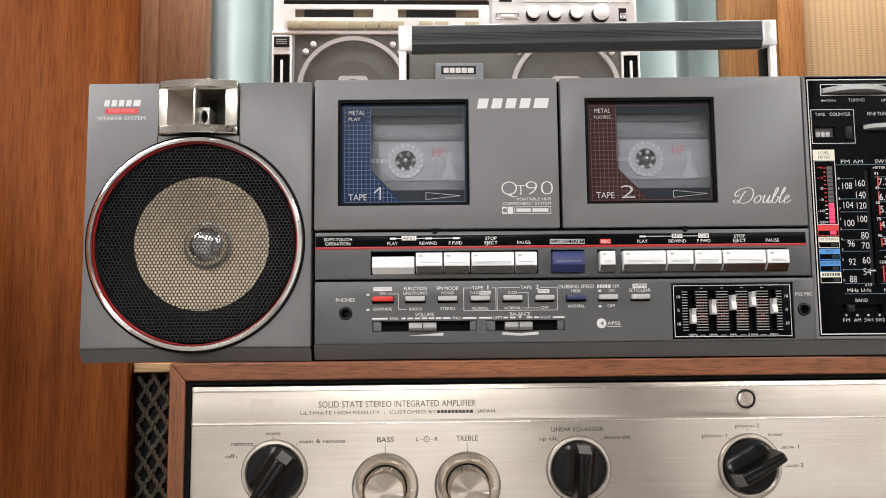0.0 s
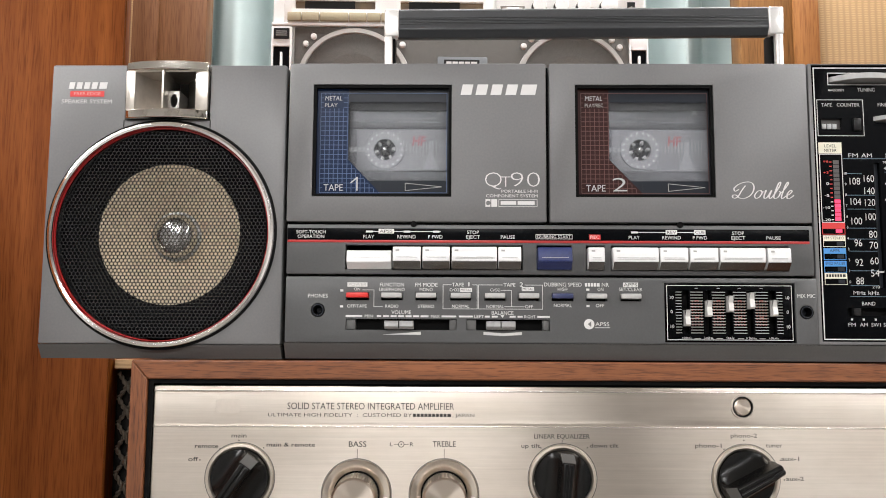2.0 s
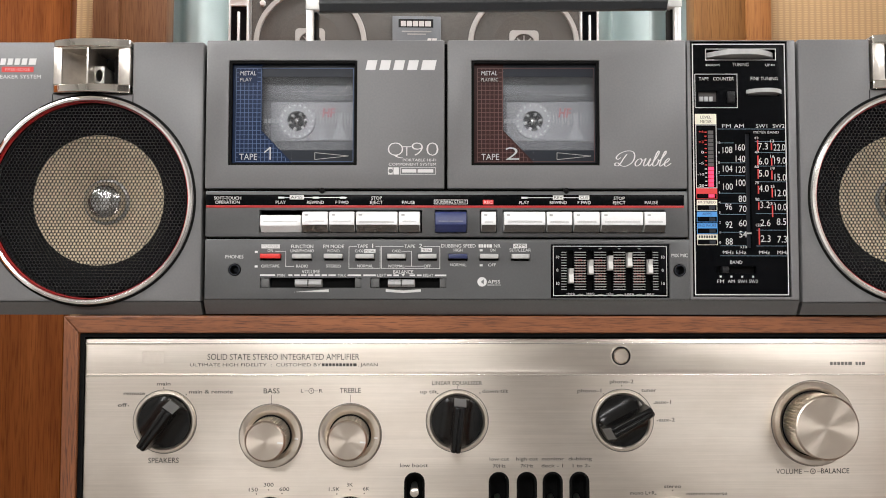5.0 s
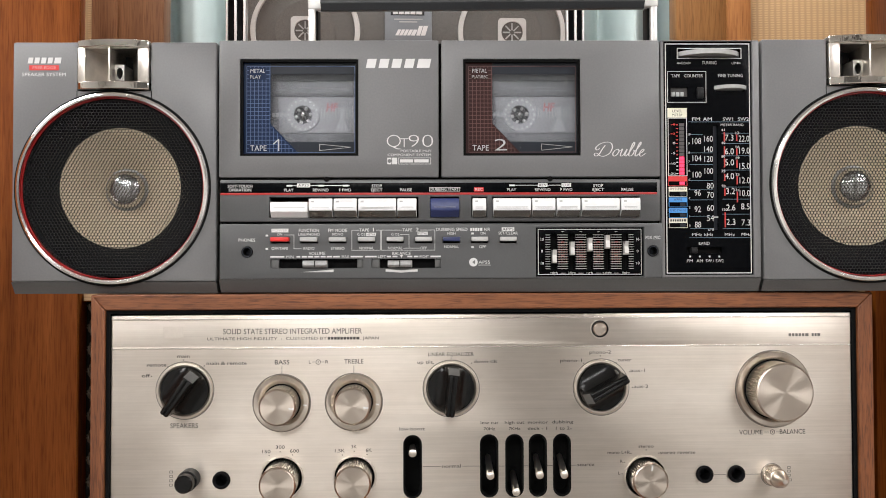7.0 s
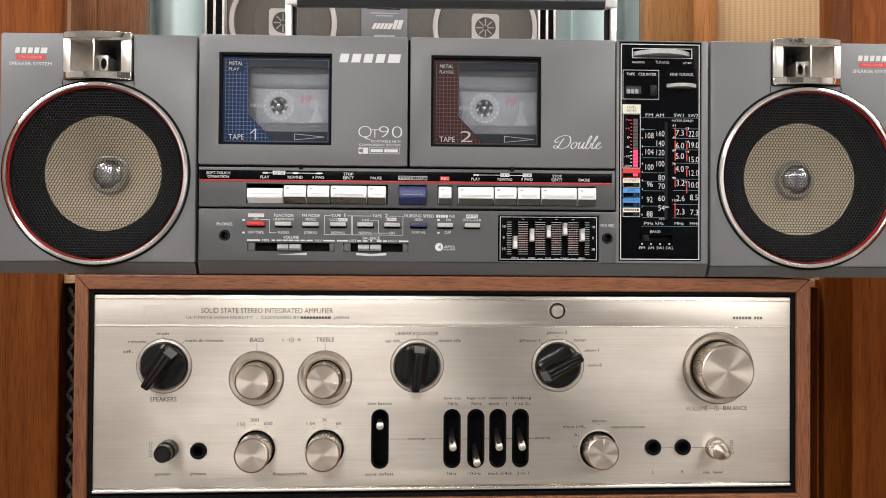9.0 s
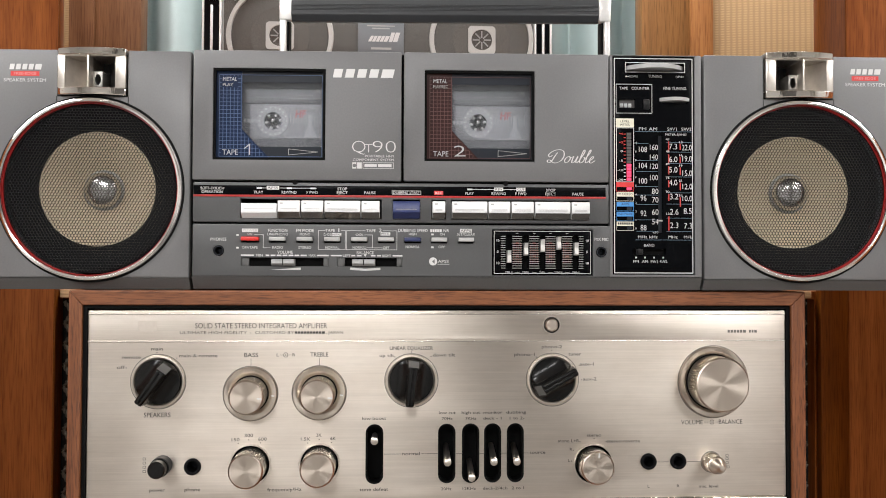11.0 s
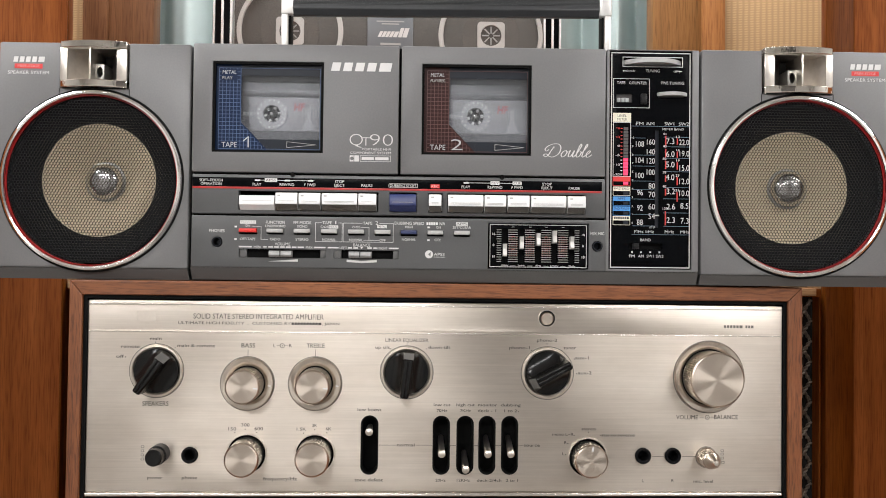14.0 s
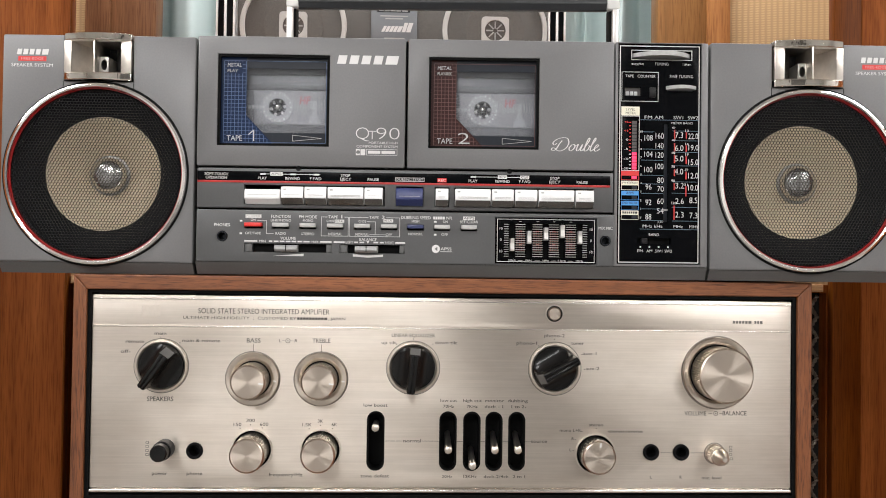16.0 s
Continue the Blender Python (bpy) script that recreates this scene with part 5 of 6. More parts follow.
def speaker(x0, x1, cx, cz, hx0, hx1, hz, flip, top, ring, drop, sunk):
    """A speaker cabinet; ring: the chrome ring's radius, drop: how far its centre lies under the cone's, sunk: how deep the dust cap sits."""
    rz, q = cz - drop, ring - 59.6
    s = part("speaker_cabinet", carve(box(x0, x1, 0, 120, BOT + 6.8, top, 1.2), [lathe(cx, rz, [(0, -4), (ring + 0.1, -4), (ring + 0.1, 40), (0, 40)], 96), box(hx0 - 1, hx1 + 1, -4, 28, hz - 0.5, 320)]), GREY, pb)
    low_z = BOT - 0.5 if flip else BOT
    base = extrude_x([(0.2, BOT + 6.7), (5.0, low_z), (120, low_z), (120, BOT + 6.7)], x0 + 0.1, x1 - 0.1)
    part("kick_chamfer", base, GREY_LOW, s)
    part("trim_ring", lathe(cx, rz, [(59.65 + q, 2.0), (59.6 + q, -0.6), (58.9 + q, -2.2), (57.8 + q, -2.6), (56.7 + q, -2.2), (56.3 + q, 0.6), (56.2 + q, 3)], 128), RINGCHROME, s, "chromed ring")
    # flat black ring paints the shadow gap round the chrome
    part("ring_gap_shade", lathe(cx, rz, [(59.5 + q, -0.06), (60.6 + q, -0.06)], 128), SEAM, s)
    part("red_ring", lathe(cx, rz, [(56.2 + q, 0.6), (56.1 + q, -0.5), (55.85 + q, -0.55), (55.6 + q, 0.6)], 128), REDRING, s, "thin red ring")
    part("grille", grille(cx, rz, 55.3 + q, 2.02, 0.99, 0.4), GRILLE, s, "black perforated steel grille")
    part("surround", lathe(cx, cz, [(55.0, 6), (52, 4.5), (46, 6), (40, 12), (36.5, 14)], 96), SURROUND, s)
    part("cone", lathe(cx, cz, [(37.5, 12.5), (34.5, 13.4), (25, 16.5 + sunk * 0.4), (13, 20 + sunk), (11.5, 22 + sunk)], 96), CONE, s, "beige paper cone")
    capx = cx + 0.08 * sunk
    cap = part("dust_cap", lathe(capx, cz, [(12.0, 18.4 + sunk), (11.6, 15.6 + sunk), (9.4, 12.6 + sunk), (5.5, 10.6 + sunk), (0, 10 + sunk)], 48), DUSTCAP, s, "shiny dented metal dust cap")
    part("flange", lathe(capx, cz, [(13.8, 20.5 + sunk), (13.4, 18.9 + sunk), (12.0, 18.5 + sunk)], 48), THROAT, cap, "dull metal flange")
    part("back_plate", lathe(cx, cz, [(0, 34), (58, 34)], 48), SURROUND, s)
    for gx in (hx0 - 1.4, hx1 + 0.9):
        part("groove", strip(gx, gx + 0.5, hz - 6.4, hz - 0.4, -0.05), SEAM, s)
    horn(hx0, hx1, hz, hz + 30, flip, s)
    lx, lz = (x1 - 17.6, 300.2) if not flip else (x0 + 19.0, 297.4)
    bars(lx - 10, lx + 10, lz, lz + 3.6, -0.12, PRINT, s, 5, 1.1, 0.6, name="maker_mark")
    part("red_label", strip(lx - 9, lx + 9, lz - 4.2, lz - 1.1, -0.12), LABELRED, s)
    text("FREE-EDGE", lx, lz - 3.4, 1.6, -0.17, PRINTPINK, s, "CENTER", 14)
    text("SPEAKER SYSTEM", lx, lz - 7.8, 2.1, -0.12, PRINT, s, "CENTER", 26.5)


speaker(168.0, 293.2, 232.4, 223.0, 208.6, 253.4, 283.6, False, TOP + 0.5, 59.6, 0.0, 0.0)
speaker(-288.8, -165.0, -227.8, 222.4, -248.6, -205.7, 281.0, True, TOP - 1.0, 58.7, 1.2, 4.0)

# carrying handle, swung upright
HX0, HX1, HY = -121.0, 124.1, 74.5


def leaning(bm):
    """The handle stands a little higher at one end."""
    for v in bm.verts:
        v.co.z += 0.2 + 0.0075 * v.co.x
    return bm


grip = [(0.2, 359.0), (0.5, 359.8), (1.4, 371.0), (2.6, 372.6), (5, 373), (18, 373), (21, 369), (21, 363), (18, 361), (8, 354.6), (4, 354.4)]
hd = part("handle_grip", leaning(extrude_x([(HY + y, z) for y, z in grip], HX0 + 8, HX1 - 8)), GRIPBLACK, pb, "black ribbed handle grip", bevel=0.8)
for k in range(5):
    z = 362.2 + k * 1.0
    y = HY + 0.5 + (z - 359.8) * 0.08
    part("rib", leaning(box(HX0 + 9, HX1 - 9, y - 0.35, y + 0.6, z, z + 0.5, 0.12)), GRIPBLACK, hd)
for x0, x1 in ((HX0 + 0.2, HX0 + 5.0), (HX1 - 4.4, HX1)):
    part("handle_arm", leaning(box(x0, x1, HY + 0.8, HY + 20, TOP - 0.2, 366, 0.8)), ARMSILVER, pb)
    xi, way = (x1, 1) if x0 < 0 else (x0, -1)
    lo, hi = min(xi, xi + way * 1.5), max(xi, xi + way * 1.5)
    part("arm_liner", leaning(box(lo, hi, HY + 5, HY + 18, TOP - 0.2, 357, 0.3)), SEAM, pb, "black inner face of the arm")
for x0, x1 in ((HX0, HX0 + 8.8), (HX1 - 8.6, HX1 + 0.6)):
    part("handle_cap", leaning(box(x0, x1, HY, HY + 8, 354.6, 371.8, 1.0, 3)), ARMSILVER, pb, "chrome handle cap")

# ---- the amplifier ----
am = thing("stereo_amplifier", (0, 0, 0), "silver stereo amplifier in a walnut case", "amplifier")
CT, CB, CW = 156.8, 5.0, 239.3
for x0, x1, cut in ((-CW + 1.2, -CW + 9.4, 1), (CW - 9.4, CW, -1)):
    part("case_side", prism([(x0, CB if cut > 0 else CB + 9.4), (x1, CB + 9.4 if cut > 0 else CB), (x1, CT - 9.4 if cut > 0 else CT), (x0, CT if cut > 0 else CT - 9.4)], -3, 285), WALNUT_Z, am, bevel=0.7)
part("case_top", prism([(-CW + 9.5, CT - 9.4), (CW - 9.5, CT - 9.4), (CW - 0.1, CT), (-CW + 1.3, CT)], -3, 285), WALNUT_X, am, bevel=0.7)
part("case_bottom", prism([(-CW + 1.3, CB), (CW - 0.1, CB), (CW - 9.5, CB + 9.4), (-CW + 9.5, CB + 9.4)], -3, 285), WALNUT_X, am, bevel=0.7)
part("inner_frame", carve(box(-229.7, 229.7, -0.8, 12, 14.6, 147.2), [box(-227.2, 227.2, -5, 20, 17, 145.2)]), SEAM, am, "black inner frame")
for fx in (-200, 200):
    for fy in (40, 250):
        f = lathe(0, 0, [(0, 0), (12, 0), (12, 5), (0, 5)], 20)
        f.transform(Matrix.Translation((fx, fy, 5)) @ Matrix.Rotation(radians(-90), 4, "X"))
        part("foot", f, SEAM, am)
lever_slots = [(-51.6, -40.4), (-4.9, 6.2), (10.6, 21.7), (25.0, 36.0), (39.9, 50.8)]
cuts = []
for a, b in lever_slots:
    cuts.append(prism(rounded(a, b, 32.7, 70.7, 5.4), -5, 20))
for jx in (-161.0, 133.6, 153.5):
    cuts.append(lathe(jx, 45.0, [(0, -5), (4.4, -5), (4.4, 20), (0, 20)], 28))
for kx in (-125.0, -81.2):
    cuts.append(lathe(kx, 45.6, [(0, -5), (12.2, -5), (12.2, 4), (0, 4)], 48))
cuts.append(lathe(97.2, 43.5, [(0, -5), (12.4, -5), (12.4, 4), (0, 4)], 48))
cuts.append(lathe(69.3, 134.6, [(0, -5), (5.2, -5), (5.2, 20), (0, 20)], 36))
cuts.append(box(-240, 240, -5, 0.6, 124.5, 125.7))
fp = part("front_panel", carve(box(-227.0, 226.8, 0, 8, 21.6, 144.0, 0.4), cuts), PANEL, am, "brushed champagne aluminium")
part("panel_lip", extrude_x([(0, 21.5), (1.6, 18.0), (8, 18.0), (8, 21.5)], -227, 226.8), PANELEDGE, am)
part("lip_edge", box(-227, 226.8, -1.3, 0.3, 18.6, 20.9, 0.75, 3), PANELEDGE, am)
part("top_rule", box(-227, 226.8, -0.5, 0.3, 141.4, 142.0, 0.1), PANELEDGE, am)
part("groove_edge", box(-227, 226.8, -0.4, 0.3, 123.8, 124.4, 0.1), PANELEDGE, am)
# near-black sheet put in for the shade behind the panel's openings
part("slot_shade_back", box(-226, 226, 12.5, 13.5, 22, 143), SEAM, am)
for a, b in lever_slots:
    part("slot_liner", carve(prism(rounded(a - 0.1, b + 0.1, 32.6, 70.8, 5.5), -0.5, 9), [prism(rounded(a + 1.0, b - 1.0, 33.7, 69.7, 4.4), -5, 15)]), SEAM, am)


def pointer_knob(cx, cz, angle):
    """A black selector: bright ring, a disc whose shoulders rise to a narrow ridge, and the ridge's nose that points the way."""
    turn = Matrix.Translation((cx, 0, cz)) @ Matrix.Rotation(radians(angle), 4, "Y")
    disc = bmesh.new()
    rings = [[disc.verts.new((0, -9.2, 0))] * 72]
    for q in (1.5, 3, 4.5, 6, 7.5, 9, 10.5, 12, 13.2, 13.9):
        ring = []
        for k in range(72):
            a = 2 * math.pi * k / 72
            u = abs(q * math.cos(a))
            ring.append(disc.verts.new((q * math.cos(a), -2.0 - 7.2 * math.exp(-(u / 5.6) ** 2) * min(1, (14.6 - q) / 3.0), q * math.sin(a))))
        rings.append(ring)
    for y in (-0.6, 0):
        rings.append([disc.verts.new((14.3 * math.cos(2 * math.pi * k / 72), y, 14.3 * math.sin(2 * math.pi * k / 72))) for k in range(72)])
    for p, q in zip(rings, rings[1:]):
        for k in range(72):
            j = (k + 1) % 72
            disc.faces.new(list(dict.fromkeys([p[k], p[j], q[j], q[k]]))).smooth = True
    bmesh.ops.recalc_face_normals(disc, faces=disc.faces[:])
    disc.transform(turn)
    k = part("selector_knob", disc, KNOBBLACK, am, "glossy black selector knob")
    part("ring", lathe(cx, cz, [(14.4, -0.2), (14.5, -0.9), (15.4, -1.5), (16.7, -1.3), (17.1, 0)], 72), SELRING, k)
    # shadow line of the joint, drawn as a flat dark ring
    part("ring_gap_shade", lathe(cx, cz, [(17.0, -0.06), (17.5, -0.06)], 72), MARKDARK, k)
    g = bmesh.new()
    sec = [(-13.3, 3.4, 4.4, -2.2, -7.6), (-9.4, 3.2, 4.2, -2.2, -16.4), (7, 2.9, 3.9, -2.2, -17.0), (14.2, 2.5, 3.1, -4.5, -17.0), (14.9, 2.2, 2.8, -6.0, -16.2)]
    rings = []
    for t, wt, wb, yb, yt in sec:
        rings.append([g.verts.new(p) for p in ((-wb, yb, t), (-wt, yt + 1.0, t), (-wt + 0.9, yt, t), (-0.5, yt, t), (0, yt + 0.8, t), (0.5, yt, t), (wt - 0.9, yt, t), (wt, yt + 1.0, t), (wb, yb, t))])
    for p, q in zip(rings, rings[1:]):
        for i in range(8):
            g.faces.new((p[i], p[i + 1], q[i + 1], q[i]))
        g.faces.new((p[8], p[0], q[0], q[8]))
    g.faces.new(rings[0])
    g.faces.new(rings[-1][::-1])
    bmesh.ops.recalc_face_normals(g, faces=g.faces[:])
    g.transform(turn)
    part("grip", g, KNOBBLACK, k, bevel=0.3)
    # sheen on the slanted end, painted as a grey slab
    c = extrude_x([(-8.2, -13.3), (-15.6, -10.0), (-15.3, -9.6), (-7.9, -12.9)], -3.2, 3.2)
    c.transform(turn)
    part("cut_face", c, ENDSHEEN, k, "slanted end face, its sheen painted in as grey")


pointer_knob(-183.0, 98.9, 215)
pointer_knob(-22.4, 98.8, 186)
pointer_knob(69.8, 98.9, 61)


def metal_knob(cx, cz, r, length, ring=0.0, mark=None, base=0.0):
    """A turned knob with a knurled side, spun face and, for some, a flat ring round its foot."""
    n = int(r * 4.2)
    side = bmesh.new()
    cols = []
    for k in range(2 * n):
        a = math.pi * k / n
        q = r - (0.65 if k % 2 else 0.0)
        cols.append([side.verts.new((cx + q * math.cos(a), y, cz + q * math.sin(a))) for y in (base, -length + 0.9)])
    for k in range(2 * n):
        p, q = cols[k], cols[(k + 1) % (2 * n)]
        side.faces.new((p[0], p[1], q[1], q[0]))
    bmesh.ops.recalc_face_normals(side, faces=side.faces[:])
    k = part("knob", side, KNOBSIDE, am, "turned aluminium knob")
    part("face", lathe(cx, cz, [(0, -length + 0.12), (r * 0.5, -length + 0.05), (r - 1.0, -length), (r - 0.15, -length + 0.75), (r, -length + 1.0)], 96), KNOB, k)
    if ring:
        part("foot_ring", lathe(cx, cz, [(r + 0.8, 0), (r + 0.8, -0.6), (ring - 3.6, -2.3), (ring - 3.3, -2.4), (ring - 0.7, -2.4), (ring - 0.2, -1.8), (ring, 0)], 96), RINGMETAL, k, "flat spun ring")
        # flat dark ring stands for the shadow at the foot ring's edge
        part("ring_gap_shade", lathe(cx, cz, [(ring - 0.1, -0.06), (ring + 0.4, -0.06)], 72), MARKDARK, k)
        if mark is not None:
            dot = box(-0.5, 0.5, -2.7, -2.0, r + 2.6, r + 4.6, 0.1)
            dot.transform(Matrix.Translation((cx, 0, cz)) @ Matrix.Rotation(radians(mark), 4, "Y"))
            part("ring_mark", dot, PRINT, k)
        # near-black ring paints the shade between knob and foot ring
        part("gap", lathe(cx, cz, [(r - 0.3, -0.3), (r + 0.8, -0.3)], 64), SEAM, k)
    if mark is not None:
        m = box(-0.45, 0.45, -length - 0.12, -length + 0.3, r * 0.62, r - 1.0)
        m.transform(Matrix.Translation((cx, 0, cz)) @ Matrix.Rotation(radians(mark), 4, "Y"))
        part("pointer_mark", m, PRINT, k)
    return k


metal_knob(-125.1, 91.0, 10.8, 18.5, 17.2, 95)
metal_knob(-81.6, 91.2, 10.8, 18.5, 17.2, 95)
metal_knob(177.4, 97.0, 17.6, 17, 23.6)
metal_knob(-125.0, 45.6, 10.8, 18.5, 0, None, 4)
metal_knob(-81.2, 45.8, 10.8, 18.5, 0, None, 4)
metal_knob(97.2, 43.5, 10.8, 11.5, 0, 5, 4)
# near-black cups paint the dark crescents of shade round the knobs
for kx, kz, kr in ((-125.0, 45.6, 12.2), (-81.2, 45.6, 12.2), (97.2, 43.5, 12.4)):
    part("recess_shade", lathe(kx, kz, [(kr - 0.05, 0.2), (kr - 0.1, 3.7), (0, 3.7)], 48), SEAM, am)
for kx in (-125.0, -81.2):
    part("recess_ring", lathe(kx, 45.6, [(12.2, 0.5), (12.3, -0.3), (13.1, -0.3), (13.3, 0.1)], 64), KNOBSIDE, am)
part("recess_ring", lathe(97.2, 43.5, [(12.4, 0.5), (12.5, -0.3), (13.3, -0.3), (13.5, 0.1)], 64), KNOBSIDE, am)
mk = metal_knob(175.8, 44.2, 5.8, 11, 6.6)
part("nose", lathe(175.8, 44.2, [(5.2, -11), (4.8, -14), (1.6, -19), (0, -19.3)], 24), KNOBSIDE, mk)
pw = part("power_button", lathe(-179.6, 46.4, [(0, -16.5), (4.6, -16.5), (5.3, -15.7), (5.5, 0)], 36), KNOBBLACK, am, "black push button")
part("sleeve", lathe(-179.6, 46.4, [(5.6, -9), (6.1, -8.5), (6.1, 0)], 36), BLACK, pw)
for jx in (-161.0, 133.6, 153.5):
    j = part("jack_socket", lathe(jx, 45.0, [(5.3, 0), (5.2, -1.5), (4.4, -2.0), (3.4, -1.4), (3.2, 10)], 36), SURROUND, am)
    part("contact", lathe(jx, 45.0, [(0, 9.5), (3.3, 9.8)], 20), SMOKE, j)
pl = part("indicator_lamp", lathe(69.3, 134.6, [(5.2, 0.4), (5.1, -0.3), (4.9, -0.4), (4.7, -0.2), (4.6, 1)], 40), BLACK, am)
part("lens", lathe(69.3, 134.6, [(0, -1.0), (3.7, -1.0), (4.3, -0.4), (4.5, 1)], 40), KNOB, pl)
part("bezel", lathe(69.3, 134.6, [(5.2, 0.1), (5.3, -0.6), (5.9, -0.6), (6.1, 0.1)], 40), KNOBSIDE, pl)


def lever(cx, cz, tip):
    """A short bright toggle in a slot."""
    b = bmesh.new()
    prev = None
    for k in range(7):
        t = k / 6
        y, z, r = 10 - 18 * t, cz + (tip - cz) * t, 1.7 + 0.7 * t
        ring = [b.verts.new((cx + r * math.cos(q), y, z + r * math.sin(q))) for q in [2 * math.pi * i / 14 for i in range(14)]]
        if prev:
            for i in range(14):
                b.faces.new((prev[i], prev[(i + 1) % 14], ring[(i + 1) % 14], ring[i])).smooth = True
        prev = ring
    tipv = b.verts.new((cx, -9.6, tip))
    for i in range(14):
        b.faces.new((prev[i], prev[(i + 1) % 14], tipv)).smooth = True
    bmesh.ops.recalc_face_normals(b, faces=b.faces[:])
    part("toggle_lever", b, KNOBSIDE, am, "bright metal toggle")


for (a, b), cz, tip in zip(lever_slots, (62, 55, 45, 55, 55), (61.5, 47.5, 37.5, 47.5, 47.5)):
    lever((a + b) / 2, cz, tip)

# the pale trace of a peeled-off sticker
part("sticker_trace", prism(rounded(-196.0, -184.2, 130.4, 137.4, 0.8, 3), -0.04, 0.1), RESIDUE, fp, "faint pale trace of a sticker")

# lettering on the amplifier
INK = PRINTBLACK
Y = -0.08
L = [("SOLID STATE STEREO INTEGRATED AMPLIFIER", -118.6, 132.6, 3.3, 83.6), ("ULTIMATE HIGH FIDELITY  :  CUSTOMED BY", -134, 129.0, 1.7, 72),
     (", JAPAN", -72.0, 129.0, 1.7, 11), ("main", -184.0, 118.6, 2.0, 7.4), ("remote", -200.0, 113.4, 2.0, 11.6), ("off", -206.5, 107.0, 2.0, 5), ("main & remote", -158.2, 114.2, 2.0, 24),
     ("SPEAKERS", -183.4, 76.4, 2.9, 16.6), ("BASS", -125.0, 114.2, 2.7, 8.8), ("TREBLE", -81.6, 114.4, 2.7, 11.6), ("L", -108.2, 114.6, 1.9, 1.4), ("R", -98.0, 114.6, 1.9, 1.8),
     ("LINEAR EQUALIZER", -22.6, 118.6, 2.2, 28), ("up tilt", -38.4, 114.0, 2.0, 9.4), ("down tilt", -1.4, 114.2, 2.0, 14.4), ("phono-2", 69.4, 119.4, 2.0, 13.4), ("phono-1", 51.6, 114.4, 2.0, 13.4), ("tuner", 84.6, 114.6, 2.0, 8.4),
     ("aux-1", 93.0, 108.0, 2.0, 9), ("aux-2", 94.6, 98.2, 2.0, 9), ("VOLUME", 163.0, 69.0, 2.8, 14.6), ("BALANCE", 189.0, 69.2, 2.8, 16.0), ("power", -183.0, 29.6, 2.0, 9.6), ("phone", -161.0, 29.6, 2.0, 9.8),
     ("frequency/Hz", -103.2, 28.8, 2.2, 21.6), ("150", -134.6, 60.8, 2.0, 5), ("300", -126.0, 63.4, 2.0, 5.4), ("600", -117.4, 61.0, 2.0, 5.4), ("1.5K", -90.4, 60.8, 2.0, 6), ("3K", -81.6, 63.2, 2.0, 3.4), ("6K", -72.6, 61.0, 2.0, 3.6),
     ("low boost", -46.4, 73.6, 2.0, 15.4), ("tone defeat", -46.2, 28.2, 2.0, 18.4), ("normal", -22.4, 50.8, 2.0, 11.4), ("source", 60.0, 50.8, 2.0, 10.4), ("low cut", 0.8, 77.0, 1.8, 10.8), ("70Hz", 0.8, 73.2, 1.8, 7), ("high cut", 16.2, 77.0, 1.8, 12),
     ("7KHz", 16.2, 73.2, 1.8, 7), ("monitor", 30.6, 77.0, 1.8, 12.4), ("deck - 1", 30.6, 73.2, 1.8, 12), ("dubbing", 45.8, 77.0, 1.8, 13), ("1 to 2", 45.6, 73.2, 1.8, 8.4), ("20Hz", 0.4, 28.0, 1.8, 6.6), ("12KHz", 15.0, 28.0, 1.8, 8.6),
     ("deck-2/4ch", 32.2, 28.0, 1.8, 16), ("2 to 1", 47.4, 28.0, 1.8, 8), ("stereo", 97.4, 61.6, 1.9, 9.4), ("mono L+R", 80.4, 58.0, 1.9, 14), ("R", 82.0, 52.6, 1.8, 1.6), ("L", 80.6, 45.4, 1.8, 1.2), ("stereo reverse", 117.0, 57.6, 1.9, 22),
     ("L", 133.6, 27.8, 1.9, 1.2), ("R", 153.4, 27.8, 1.9, 1.6), ("mic. level", 174.0, 27.4, 1.9, 13)]
for words, x, z, h, w in L:
    text(words, x, z, h, Y, INK, fp, "CENTER", w, bold=0.0 if "M" in words else 0.006)
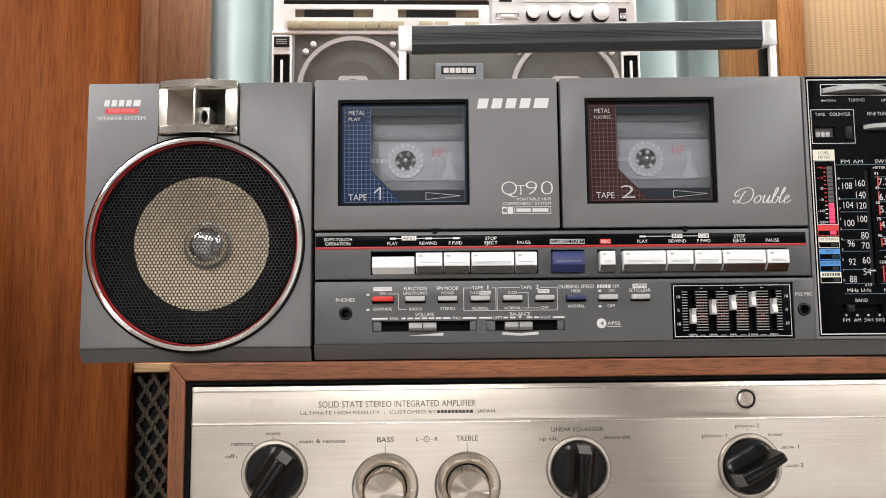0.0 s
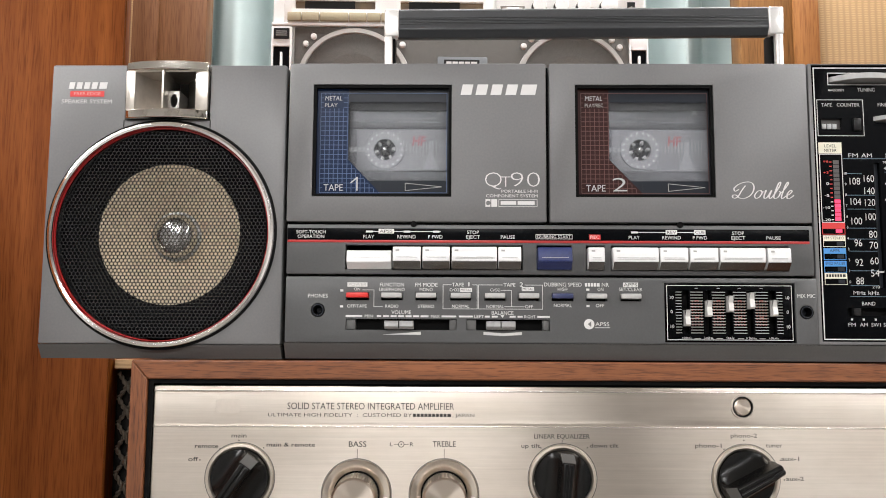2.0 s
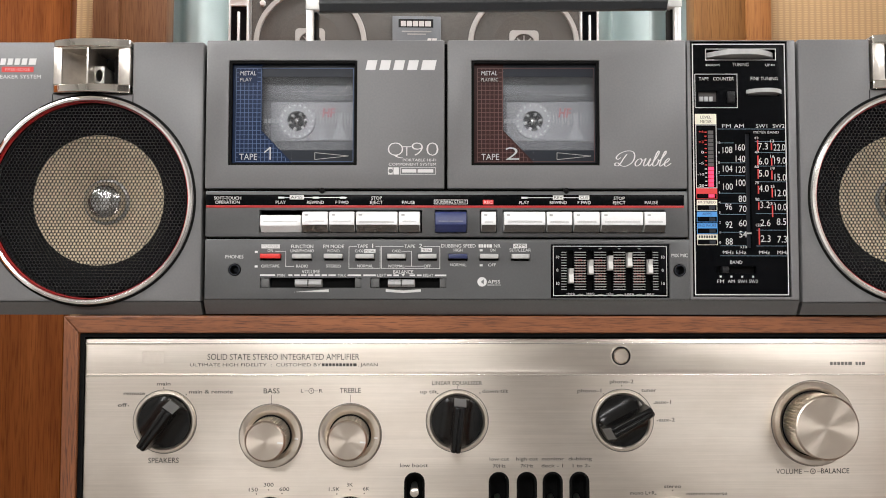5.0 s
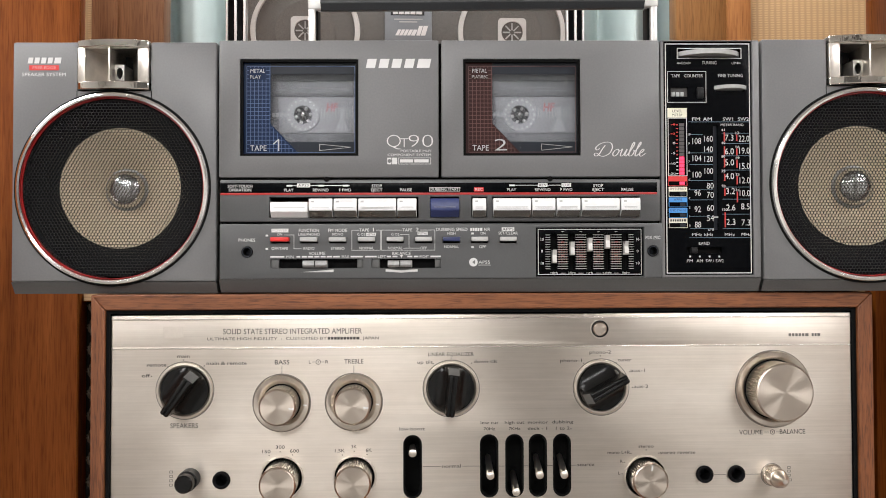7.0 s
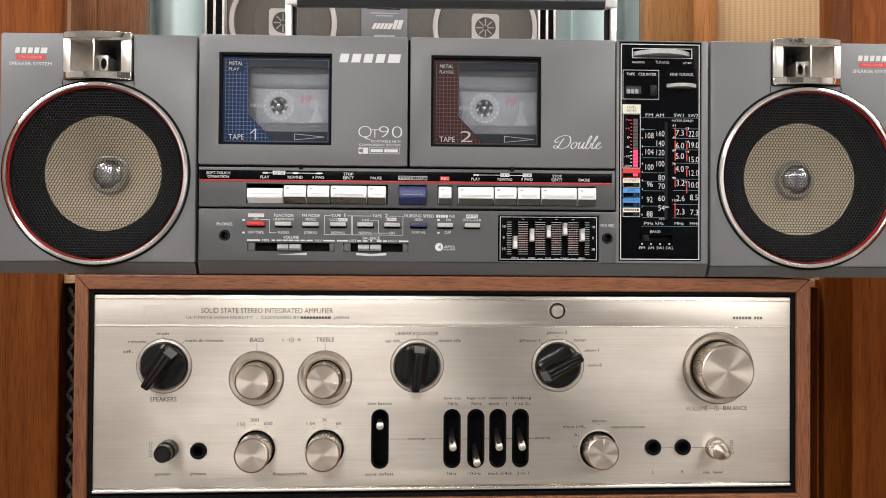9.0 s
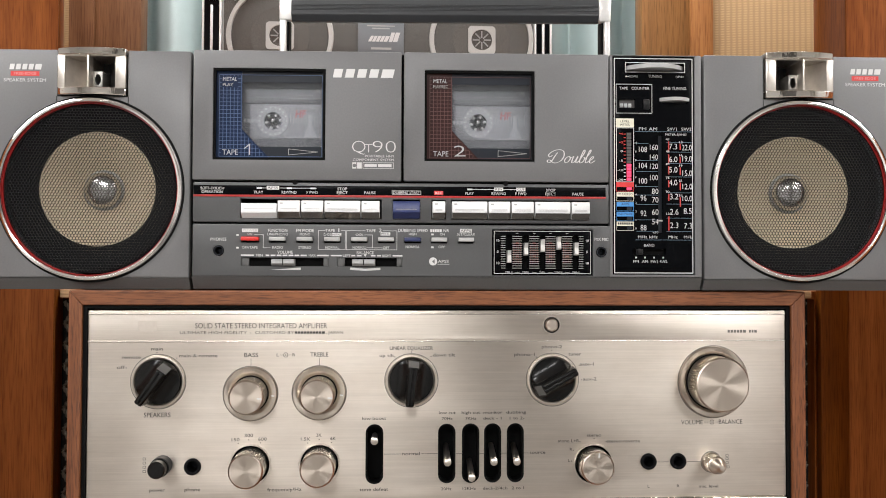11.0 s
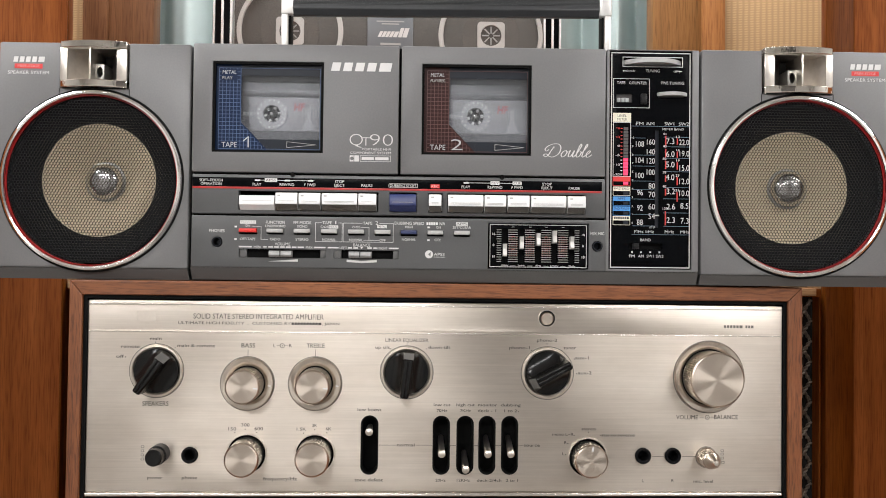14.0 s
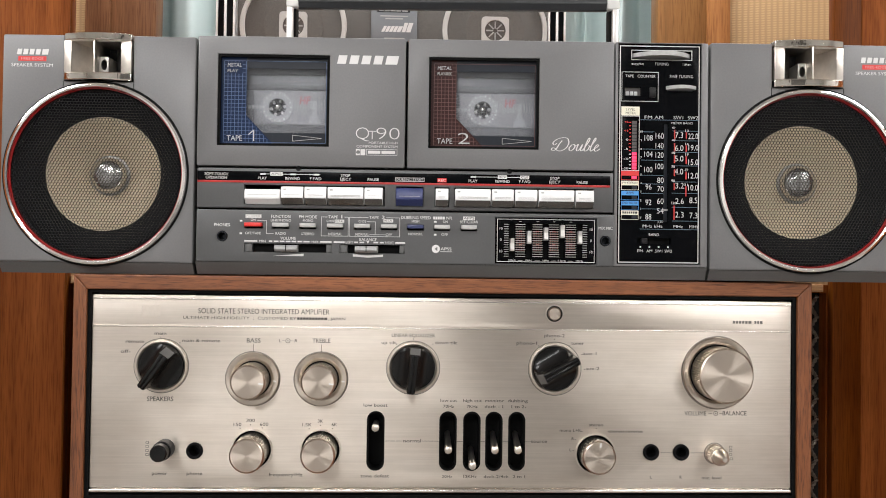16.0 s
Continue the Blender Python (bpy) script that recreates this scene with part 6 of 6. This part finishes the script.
bars(-97.4, -78.2, 129.0, 130.6, Y, INK, fp, 10, 0.4)
bars(187.4, 200.0, 129.4, 131.2, Y, MARKDARK, fp, 6, 0.5, name="maker_mark")
bars(202.0, 207.4, 129.4, 131.2, Y, MARKDARK, fp, 3, 0.5)
b = bmesh.new()
for x, z0, z1 in ((-125.0, 108.4, 113.2), (-81.6, 108.6, 113.2), (-22.4, 116.6, 118.0)):
    strip(x - 0.14, x + 0.14, z0, z1, Y, b)
for x0, x1, z in ((-106.8, -104.6, 115.5), (-101.6, -99.4, 115.5), (-39.8, -28.8, 51.6), (-15.8, -5.2, 51.6), (6.5, 10.3, 51.4), (21.9, 24.8, 51.4), (36.2, 39.7, 51.4), (51.0, 54.4, 51.4), (139.6, 147.4, 44.6), (159.6, 169.0, 44.6), (171.4, 174.2, 70.4), (178.8, 181.0, 70.4)):
    strip(x0, x1, z - 0.12, z + 0.12, Y, b)
for x, z in ((-184, 117.2), (-193.2, 113.2), (-171.6, 113.6), (-203.0, 107.6), (-33.2, 114.0), (-9.8, 114.2), (69.4, 118.0), (59.2, 113.6), (79.2, 113.8), (87.6, 108.2), (89.2, 98.6), (-132.6, 59.4), (-126.0, 61.6), (-118.6, 59.6), (-88.6, 59.2), (-81.4, 61.4), (-73.6, 59.4), (97.4, 60.2), (88.0, 58.2), (105.4, 58.2), (83.8, 52.8), (82.4, 45.8), (51, 73.6)):
    strip(x - 0.3, x + 0.3, z - 0.3, z + 0.3, Y, b)
part("line_print", b, INK, fp)
for x, z in ((-103.1, 115.5), (176.5, 70.4)):
    part("symbol_print", lathe(x, z, [(1.2, -0.1), (1.55, -0.1)], 20), INK, fp)
    part("symbol_print", lathe(x, z, [(0, -0.1), (0.4, -0.1)], 10), INK, fp)
for x, z in ((-191, 50.2), (-191, 47.6), (-191, 45.0), (-191, 42.4), (186.6, 48.4), (186.6, 46.2), (186.6, 43.6), (187.2, 40.8)):
    part("symbol_print", outline(x - 1.0, x + 1.0, z - 0.8, z + 0.8, 0.3, Y), MARKDARK, fp)
